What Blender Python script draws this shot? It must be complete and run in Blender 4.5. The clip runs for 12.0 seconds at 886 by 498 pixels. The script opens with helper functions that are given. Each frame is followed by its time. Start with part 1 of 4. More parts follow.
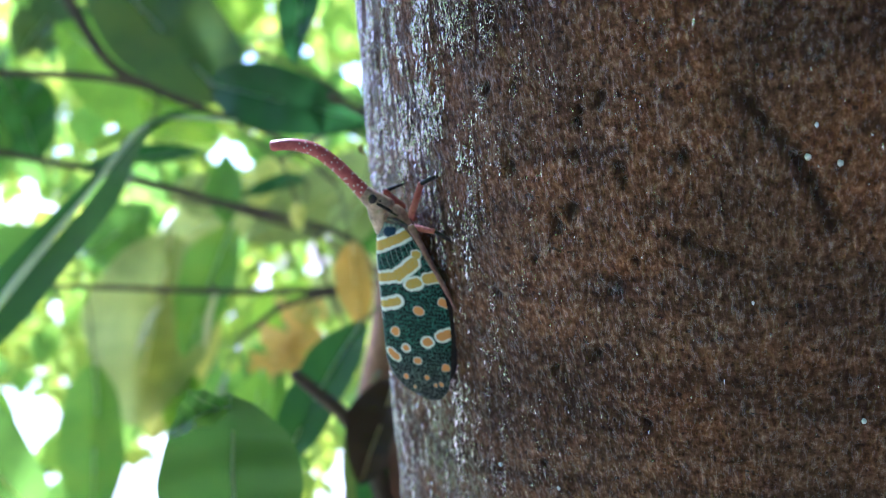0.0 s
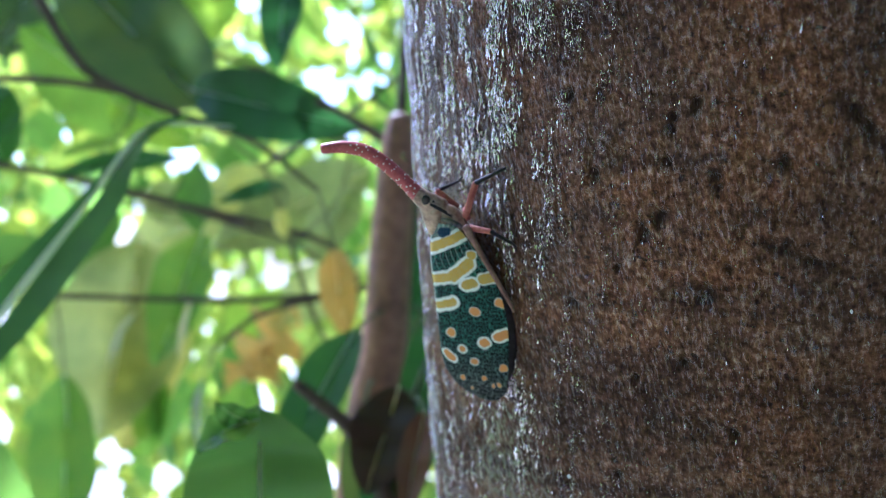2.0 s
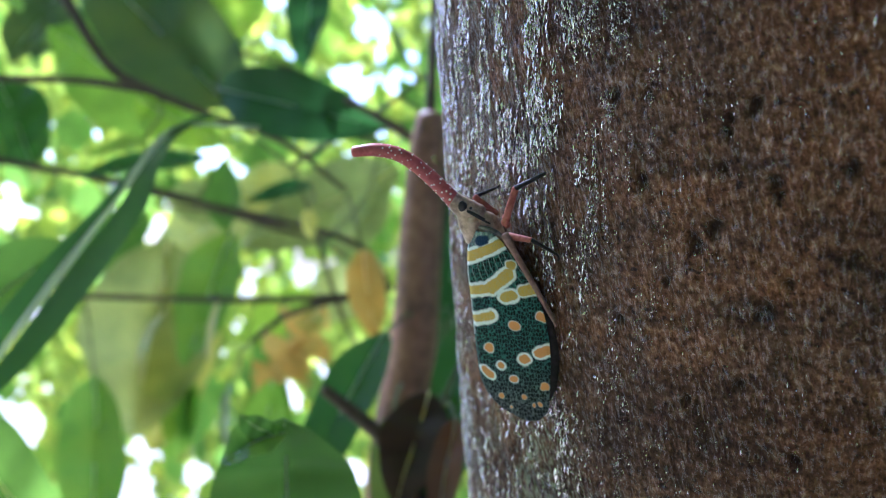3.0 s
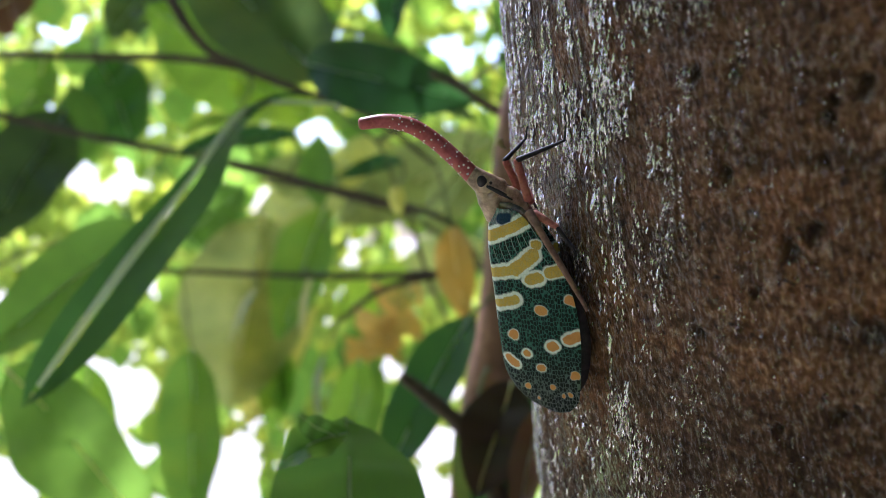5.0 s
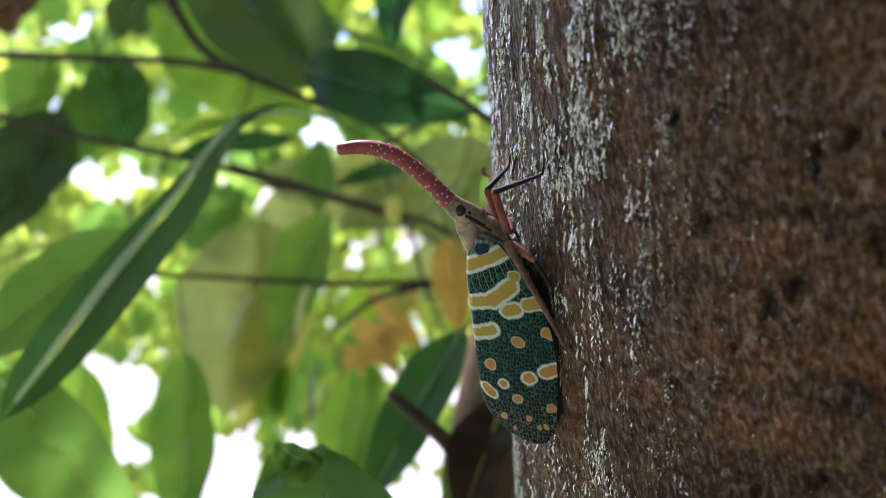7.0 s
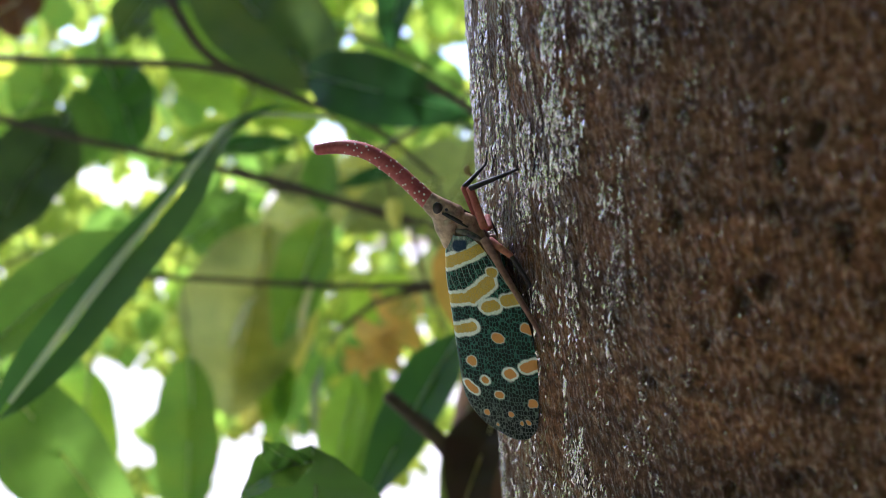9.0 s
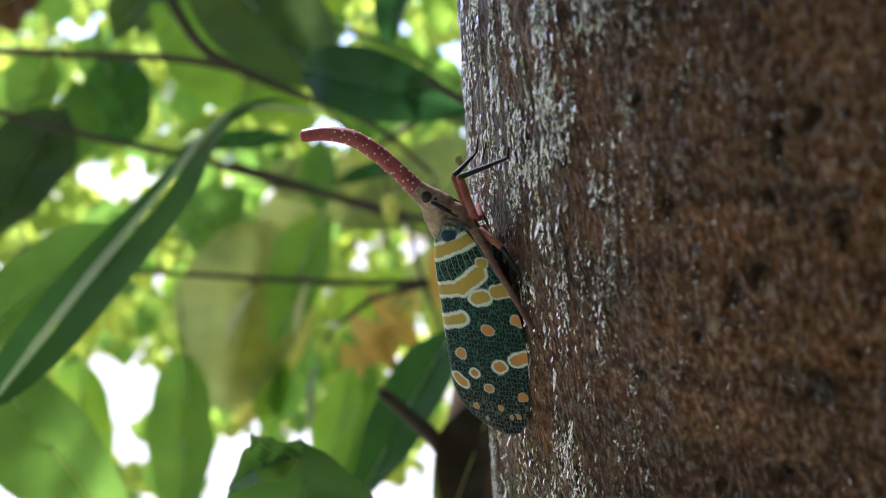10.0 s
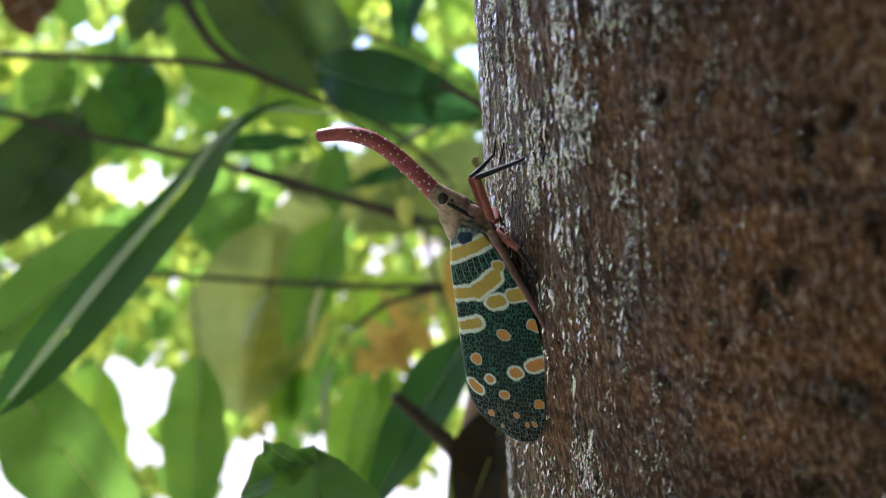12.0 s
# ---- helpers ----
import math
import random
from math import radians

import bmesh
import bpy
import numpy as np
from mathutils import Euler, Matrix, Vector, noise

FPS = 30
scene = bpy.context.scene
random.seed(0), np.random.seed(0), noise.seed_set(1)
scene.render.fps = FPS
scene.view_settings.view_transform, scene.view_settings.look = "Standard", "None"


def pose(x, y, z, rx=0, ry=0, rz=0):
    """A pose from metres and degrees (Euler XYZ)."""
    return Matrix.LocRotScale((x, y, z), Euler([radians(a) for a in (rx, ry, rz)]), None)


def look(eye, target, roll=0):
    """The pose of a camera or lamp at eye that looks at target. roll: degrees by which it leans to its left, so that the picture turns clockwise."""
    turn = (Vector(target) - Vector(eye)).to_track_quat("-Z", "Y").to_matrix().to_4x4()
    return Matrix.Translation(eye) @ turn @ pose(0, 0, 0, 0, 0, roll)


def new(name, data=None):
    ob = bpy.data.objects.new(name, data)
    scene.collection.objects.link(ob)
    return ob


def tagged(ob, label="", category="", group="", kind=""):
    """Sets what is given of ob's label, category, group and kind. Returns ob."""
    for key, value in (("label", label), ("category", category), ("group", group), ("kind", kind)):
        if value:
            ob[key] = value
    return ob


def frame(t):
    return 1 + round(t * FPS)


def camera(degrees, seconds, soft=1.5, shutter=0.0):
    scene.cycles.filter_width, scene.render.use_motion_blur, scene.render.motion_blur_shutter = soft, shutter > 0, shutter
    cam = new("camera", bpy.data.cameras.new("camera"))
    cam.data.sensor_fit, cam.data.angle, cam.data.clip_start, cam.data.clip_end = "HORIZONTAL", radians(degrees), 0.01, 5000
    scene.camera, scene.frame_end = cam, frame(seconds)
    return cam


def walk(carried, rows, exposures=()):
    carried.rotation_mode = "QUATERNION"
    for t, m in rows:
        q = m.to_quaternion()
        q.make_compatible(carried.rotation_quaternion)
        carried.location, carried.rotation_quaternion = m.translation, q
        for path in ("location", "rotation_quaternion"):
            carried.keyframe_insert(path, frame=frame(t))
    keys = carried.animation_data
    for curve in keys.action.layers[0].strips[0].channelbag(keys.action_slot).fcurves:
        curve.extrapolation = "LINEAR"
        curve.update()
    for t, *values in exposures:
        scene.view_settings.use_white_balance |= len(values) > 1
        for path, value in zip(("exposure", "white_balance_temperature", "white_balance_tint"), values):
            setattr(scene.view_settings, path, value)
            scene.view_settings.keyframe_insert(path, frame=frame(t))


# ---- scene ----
cam = camera(48.83, 12.0, soft=0.9)
ROWS = [
    (0.0, 0.01080, -0.00658, 1.50020, 3.942, 0.348, 0.931),
    (0.5, 0.00564, -0.00518, 1.50083, 3.213, 0.376, 0.675),
    (1.0, 0.00132, -0.00315, 1.50008, 2.579, 0.216, 0.966),
    (1.5, -0.00122, -0.00458, 1.50119, 2.072, 0.563, 1.058),
    (2.0, -0.00863, -0.00434, 1.50119, 1.297, 0.634, 1.258),
    (2.5, -0.01073, -0.00158, 1.50113, 1.665, 0.839, 1.188),
    (3.0, -0.00997, 0.00563, 1.50358, 2.938, 0.464, 1.413),
    (3.5, -0.00819, 0.01515, 1.50005, 5.679, -0.538, 1.118),
    (3.7, -0.00574, 0.01764, 1.50395, 6.999, -0.747, 1.087),
    (5.3, -0.00332, 0.02549, 1.51005, 9.605, -1.122, 1.461),
    (5.5, -0.00189, 0.02672, 1.51247, 10.121, -1.097, 1.541),
    (6.0, -0.00089, 0.02727, 1.51237, 9.575, -0.999, 1.045),
    (6.5, -0.00062, 0.02924, 1.51160, 9.535, -1.224, 0.645),
    (7.0, -0.00064, 0.03010, 1.51258, 9.146, -0.961, 0.251),
    (8.8, 0.00372, 0.03005, 1.51268, 9.537, -0.439, 0.280),
    (9.0, 0.00358, 0.03093, 1.51185, 9.611, -0.761, 0.341),
    (9.5, 0.00294, 0.03209, 1.51107, 9.618, -1.047, 0.256),
    (10.0, 0.00448, 0.03393, 1.51049, 9.531, -0.834, -0.102),
    (10.5, 0.00430, 0.03605, 1.50935, 9.962, -0.964, 0.286),
    (11.0, 0.00260, 0.03684, 1.51253, 9.862, -0.467, -0.015),
    (11.5, 0.00318, 0.03594, 1.51227, 9.909, -0.251, -0.298),
    (12.0, 0.00366, 0.03734, 1.51031, 10.393, -0.597, -0.212),
]
walk(cam, [(t, pose(x, y, z, 90 + pitch, roll, yaw)) for t, x, y, z, yaw, pitch, roll in ROWS], exposures=[(0.0, 1.94, 4420.0, 30.0), (2.5, 1.76, 4420.0, 30.0), (3.5, 1.60, 4800.0, 29.0), (5.5, 1.28, 5100.0, 30.0), (12.0, 1.22, 5100.0, 30.0)])
# a phone's small lens, wide open, close to its subject
cam.data.dof.use_dof = True
cam.data.dof.focus_distance = 0.142
cam.data.dof.aperture_fstop = 21.5

# ---- world and sun ----
SUN_AZ, SUN_EL = -38.0, 52.0  # degrees: from straight ahead towards the right, and above the horizon
world = bpy.data.worlds.new("sky")
scene.world = world
world.use_nodes = True
wn = world.node_tree
sky = wn.nodes.new("ShaderNodeTexSky")
sky.sky_type = "NISHITA"
sky.sun_disc = False
sky.sun_elevation = radians(SUN_EL)
sky.sun_rotation = radians(SUN_AZ)
sky.air_density, sky.dust_density, sky.ozone_density = 1.0, 2.5, 1.0
wn.links.new(sky.outputs[0], wn.nodes["Background"].inputs[0])
wn.nodes["Background"].inputs[1].default_value = 0.15
sun_data = bpy.data.lights.new("sun", "SUN")
sun_data.energy, sun_data.angle, sun_data.color = 4.8, radians(0.53), (1.0, 0.95, 0.86)
sun = new("sun", sun_data)
az, el = radians(SUN_AZ), radians(SUN_EL)
to_sun = Vector((math.sin(az) * math.cos(el), math.cos(az) * math.cos(el), math.sin(el)))
sun.matrix_world = look(to_sun * 30, (0, 0, 0))


# ---- materials ----
def material(name, rough=0.6):
    m = bpy.data.materials.new(name)
    m.use_nodes = True
    nt = m.node_tree
    bsdf = nt.nodes["Principled BSDF"]
    bsdf.inputs["Roughness"].default_value = rough
    return m, nt, bsdf


def node(nt, kind, **values):
    n = nt.nodes.new(kind)
    for key, value in values.items():
        n.inputs[key.replace("_", " ")].default_value = value
    return n


def ramp(nt, source, stops):
    r = nt.nodes.new("ShaderNodeValToRGB")
    el_ = r.color_ramp.elements
    while len(el_) < len(stops):
        el_.new(0.5)
    for e, (p, c) in zip(el_, stops):
        e.position, e.color = p, (*c, 1)
    nt.links.new(source, r.inputs[0])
    return r.outputs[0]


def coords(nt, sx=1, sy=1, sz=1):
    c = nt.nodes.new("ShaderNodeTexCoord")
    mp = nt.nodes.new("ShaderNodeMapping")
    mp.inputs["Scale"].default_value = (sx, sy, sz)
    nt.links.new(c.outputs["Object"], mp.inputs[0])
    return mp.outputs[0]


def noise_tex(nt, vec, scale, detail=4, rough=0.6):
    n = node(nt, "ShaderNodeTexNoise", Scale=scale, Detail=detail, Roughness=rough)
    nt.links.new(vec, n.inputs["Vector"])
    return n.outputs["Fac"]


def mix(nt, fac, a, b, mode="MIX"):
    m = nt.nodes.new("ShaderNodeMix")
    m.data_type, m.blend_type = "RGBA", mode
    for sock, value in ((m.inputs["Factor"], fac), (m.inputs["A"], a), (m.inputs["B"], b)):
        sock = [s for s in m.inputs if s.name == sock.name and s.enabled][0]
        if isinstance(value, bpy.types.NodeSocket):
            nt.links.new(value, sock)
        else:
            sock.default_value = value if isinstance(value, float) else (*value, 1)
    return [s for s in m.outputs if s.enabled][0]


def maths(nt, op, a, b=0.0):
    m = nt.nodes.new("ShaderNodeMath")
    m.operation = op
    for sock, value in zip(m.inputs, (a, b)):
        if isinstance(value, bpy.types.NodeSocket):
            nt.links.new(value, sock)
        else:
            sock.default_value = value
    return m.outputs[0]


def bump(nt, bsdf, height, strength, distance):
    b = node(nt, "ShaderNodeBump", Strength=strength, Distance=distance)
    nt.links.new(height, b.inputs["Height"])
    nt.links.new(b.outputs[0], bsdf.inputs["Normal"])
    return b


def attribute(nt, name):
    a = nt.nodes.new("ShaderNodeAttribute")
    a.attribute_name = name
    return a


def bark_material():
    m, nt, bsdf = material("bark", 0.5)
    fibre = noise_tex(nt, coords(nt, 1, 1, 0.30), 1700, 3, 0.6)
    grain = noise_tex(nt, coords(nt, 1, 1, 0.8), 900, 5, 0.68)
    cross = noise_tex(nt, coords(nt, 0.5, 0.5, 1), 1300, 3, 0.6)
    patch = noise_tex(nt, coords(nt, 1, 1, 0.7), 55, 5, 0.65)
    blot = noise_tex(nt, coords(nt, 0.8, 0.8, 1), 300, 4, 0.62)
    pits = noise_tex(nt, coords(nt, 0.8, 0.8, 1), 760, 2, 0.5)
    mixed = maths(nt, "ADD", maths(nt, "MULTIPLY", grain, 0.55), maths(nt, "ADD", maths(nt, "MULTIPLY", cross, 0.20), maths(nt, "MULTIPLY", fibre, 0.25)))
    base = ramp(nt, mixed, [(0.385, (0.034, 0.0150, 0.0068)), (0.47, (0.091, 0.0430, 0.0195)), (0.55, (0.158, 0.083, 0.042)), (0.65, (0.29, 0.182, 0.112))])
    tone = ramp(nt, patch, [(0.34, (0.62, 0.64, 0.70)), (0.5, (1, 1, 1)), (0.66, (1.38, 1.20, 0.98))])
    colour = mix(nt, 1.0, base, tone, "MULTIPLY")
    ring = noise_tex(nt, coords(nt, 0.10, 0.10, 1), 170, 4, 0.62)
    colour = mix(nt, 1.0, colour, ramp(nt, ring, [(0.36, (0.56, 0.54, 0.54)), (0.50, (1, 1, 1)), (0.66, (1.18, 1.12, 1.05))]), "MULTIPLY")
    dark = ramp(nt, blot, [(0.34, (1, 1, 1)), (0.45, (0, 0, 0))])
    colour = mix(nt, maths(nt, "MULTIPLY", dark, 0.45), colour, (0.030, 0.018, 0.013))
    hole = ramp(nt, pits, [(0.29, (1, 1, 1)), (0.35, (0, 0, 0))])
    colour = mix(nt, maths(nt, "MULTIPLY", hole, 0.75), colour, (0.016, 0.010, 0.008))
    # painted sheen: pale grey flecks on the lit flank that thin out round the trunk
    flank_sheen = attribute(nt, "flank_sheen").outputs["Fac"]
    glint_noise = noise_tex(nt, coords(nt, 1, 1, 0.22), 2100, 3, 0.6)
    glint = maths(nt, "MULTIPLY", ramp(nt, maths(nt, "ADD", glint_noise, maths(nt, "MULTIPLY", flank_sheen, 0.12)), [(0.56, (0, 0, 0)), (0.68, (1, 1, 1))]), ramp(nt, flank_sheen, [(0.02, (0, 0, 0)), (0.2, (1, 1, 1))]))
    colour = mix(nt, maths(nt, "MULTIPLY", glint, 0.10), colour, (0.50, 0.46, 0.48))
    lichen = attribute(nt, "lichen").outputs["Fac"]
    colour = mix(nt, maths(nt, "MULTIPLY", lichen, ramp(nt, grain, [(0.40, (0, 0, 0)), (0.50, (1, 1, 1))])), colour, (0.66, 0.66, 0.70))
    moss = attribute(nt, "moss").outputs["Fac"]
    colour = mix(nt, maths(nt, "MULTIPLY", moss, ramp(nt, fibre, [(0.47, (0, 0, 0)), (0.6, (0.8, 0.8, 0.8))])), colour, (0.30, 0.34, 0.16))
    scar = attribute(nt, "scar")
    colour = mix(nt, maths(nt, "MULTIPLY", scar.outputs["Fac"], 0.92), colour, (0.012, 0.008, 0.007))
    nt.links.new(colour, bsdf.inputs["Base Color"])
    # only the smooth fibres and the painted sheen flecks shine
    shiny = maths(nt, "MAXIMUM", glint, ramp(nt, fibre, [(0.545, (0, 0, 0)), (0.63, (1, 1, 1))]))
    nt.links.new(ramp(nt, shiny, [(0.0, (0.72, 0.72, 0.72)), (1.0, (0.2, 0.2, 0.2))]), bsdf.inputs["Roughness"])
    nt.links.new(ramp(nt, shiny, [(0.0, (0.12, 0.12, 0.12)), (1.0, (1.0, 1.0, 1.0))]), bsdf.inputs["Specular IOR Level"])
    h = maths(nt, "ADD", maths(nt, "ADD", maths(nt, "MULTIPLY", fibre, 0.6), mixed), maths(nt, "SUBTRACT", maths(nt, "MULTIPLY", glint, 0.2), maths(nt, "MULTIPLY", hole, 0.2)))
    bump(nt, bsdf, h, 0.95, 0.0011)
    return m


def glint_material():
    """Bark slivers, some tan; the silver tones stand in for glints of sky."""
    m, nt, bsdf = material("bark_glint", 0.27)
    bsdf.inputs["Metallic"].default_value = 0.8
    bsdf.inputs["IOR"].default_value = 2.2
    geo = nt.nodes.new("ShaderNodeNewGeometry")
    n = noise_tex(nt, coords(nt), 2600, 2, 0.6)
    tone = ramp(nt, geo.outputs["Random Per Island"], [(0.0, (0.11, 0.075, 0.065)), (0.28, (0.26, 0.185, 0.155)), (0.5, (0.69, 0.60, 0.61)), (1.0, (0.95, 0.88, 0.93))])
    shade = ramp(nt, n, [(0.30, (0.75, 0.72, 0.70)), (0.5, (1, 1, 1))])
    nt.links.new(mix(nt, 1.0, tone, shade, "MULTIPLY"), bsdf.inputs["Base Color"])
    bsdf.inputs["Specular IOR Level"].default_value = 1.0
    bump(nt, bsdf, n, 0.8, 0.0003)
    return m


def leaf_material(name, front, through_colour, rough=0.38, clear=0.5, blotch=None):
    """A leaf blade: a glossy skin, and light that shines through the blade."""
    m, nt, bsdf = material(name, rough)
    info = nt.nodes.new("ShaderNodeObjectInfo")
    geo = nt.nodes.new("ShaderNodeNewGeometry")
    vary = maths(nt, "FRACT", maths(nt, "ADD", info.outputs["Random"], geo.outputs["Random Per Island"]))
    large = noise_tex(nt, coords(nt), 28, 3, 0.6)
    small = noise_tex(nt, coords(nt), 420, 3, 0.6)
    shade = maths(nt, "ADD", maths(nt, "MULTIPLY", vary, 0.7), maths(nt, "MULTIPLY", large, 0.8))
    tone = ramp(nt, shade, [(0.25, (0.42, 0.46, 0.50)), (0.75, (1, 1, 1)), (1.0, (1.40, 1.18, 0.80))])
    c1 = mix(nt, 1.0, front, tone, "MULTIPLY")
    c2 = mix(nt, 1.0, through_colour, tone, "MULTIPLY")
    if blotch:
        spot = ramp(nt, large, [(0.5, (0, 0, 0)), (0.62, (1, 1, 1))])
        c1, c2 = mix(nt, spot, c1, blotch), mix(nt, spot, c2, blotch)
    nt.links.new(c1, bsdf.inputs["Base Color"])
    bump(nt, bsdf, maths(nt, "ADD", large, maths(nt, "MULTIPLY", small, 0.15)), 0.35, 0.002)
    tr = nt.nodes.new("ShaderNodeBsdfTranslucent")
    nt.links.new(c2, tr.inputs[0])
    ms = nt.nodes.new("ShaderNodeMixShader")
    ms.inputs[0].default_value = clear
    nt.links.new(bsdf.outputs[0], ms.inputs[1])
    nt.links.new(tr.outputs[0], ms.inputs[2])
    nt.links.new(ms.outputs[0], nt.nodes["Material Output"].inputs[0])
    return m


def skin_material(name, dark, light, scale=900, rough=0.5, relief=0.00012, spec=0.4):
    m, nt, bsdf = material(name, rough)
    n = noise_tex(nt, coords(nt), scale, 4, 0.6)
    n2 = noise_tex(nt, coords(nt), scale * 0.2, 2, 0.5)
    both = maths(nt, "ADD", maths(nt, "MULTIPLY", n, 0.6), maths(nt, "MULTIPLY", n2, 0.4))
    nt.links.new(ramp(nt, both, [(0.36, dark), (0.64, light)]), bsdf.inputs["Base Color"])
    bsdf.inputs["Specular IOR Level"].default_value = spec
    bump(nt, bsdf, n, 0.5, relief)
    return m


def wing_material():
    m, nt, bsdf = material("forewing", 0.42)
    uv = attribute(nt, "wing_plan")
    mp = nt.nodes.new("ShaderNodeMapping")
    mp.inputs["Scale"].default_value = (1.45, 0.92, 1.0)
    nt.links.new(uv.outputs["Vector"], mp.inputs[0])
    cell = node(nt, "ShaderNodeTexVoronoi", Scale=1.45, Randomness=0.6)
    cell.feature = "DISTANCE_TO_EDGE"
    nt.links.new(mp.outputs[0], cell.inputs["Vector"])
    vein = ramp(nt, cell.outputs["Distance"], [(0.03, (1, 1, 1)), (0.105, (0, 0, 0))])
    vein = maths(nt, "MAXIMUM", vein, attribute(nt, "rays").outputs["Fac"])
    tipward = attribute(nt, "tipward").outputs["Fac"]
    ground = mix(nt, tipward, (0.0010, 0.010, 0.008), (0.004, 0.009, 0.009))
    veins = mix(nt, tipward, (0.048, 0.175, 0.125), (0.16, 0.18, 0.155))
    colour = mix(nt, maths(nt, "MULTIPLY", vein, 0.78), ground, veins)
    pale = attribute(nt, "pale").outputs["Fac"]
    gold = attribute(nt, "gold").outputs["Fac"]
    orange = attribute(nt, "orange").outputs["Fac"]
    white = mix(nt, maths(nt, "MULTIPLY", vein, 0.35), (0.78, 0.80, 0.72), (0.50, 0.58, 0.44))
    colour = mix(nt, pale, colour, white)
    yellow = mix(nt, maths(nt, "MULTIPLY", vein, 0.5), (0.56, 0.36, 0.045), (0.46, 0.38, 0.13))
    colour = mix(nt, gold, colour, yellow)
    colour = mix(nt, orange, colour, (0.66, 0.29, 0.07))
    colour = mix(nt, attribute(nt, "blue").outputs["Fac"], colour, (0.007, 0.030, 0.062))
    nt.links.new(colour, bsdf.inputs["Base Color"])
    bsdf.inputs["Specular IOR Level"].default_value = 0.12
    b = node(nt, "ShaderNodeBump", Strength=0.6, Distance=0.00012)
    nt.links.new(vein, b.inputs["Height"])
    nt.links.new(b.outputs[0], bsdf.inputs["Normal"])
    return m


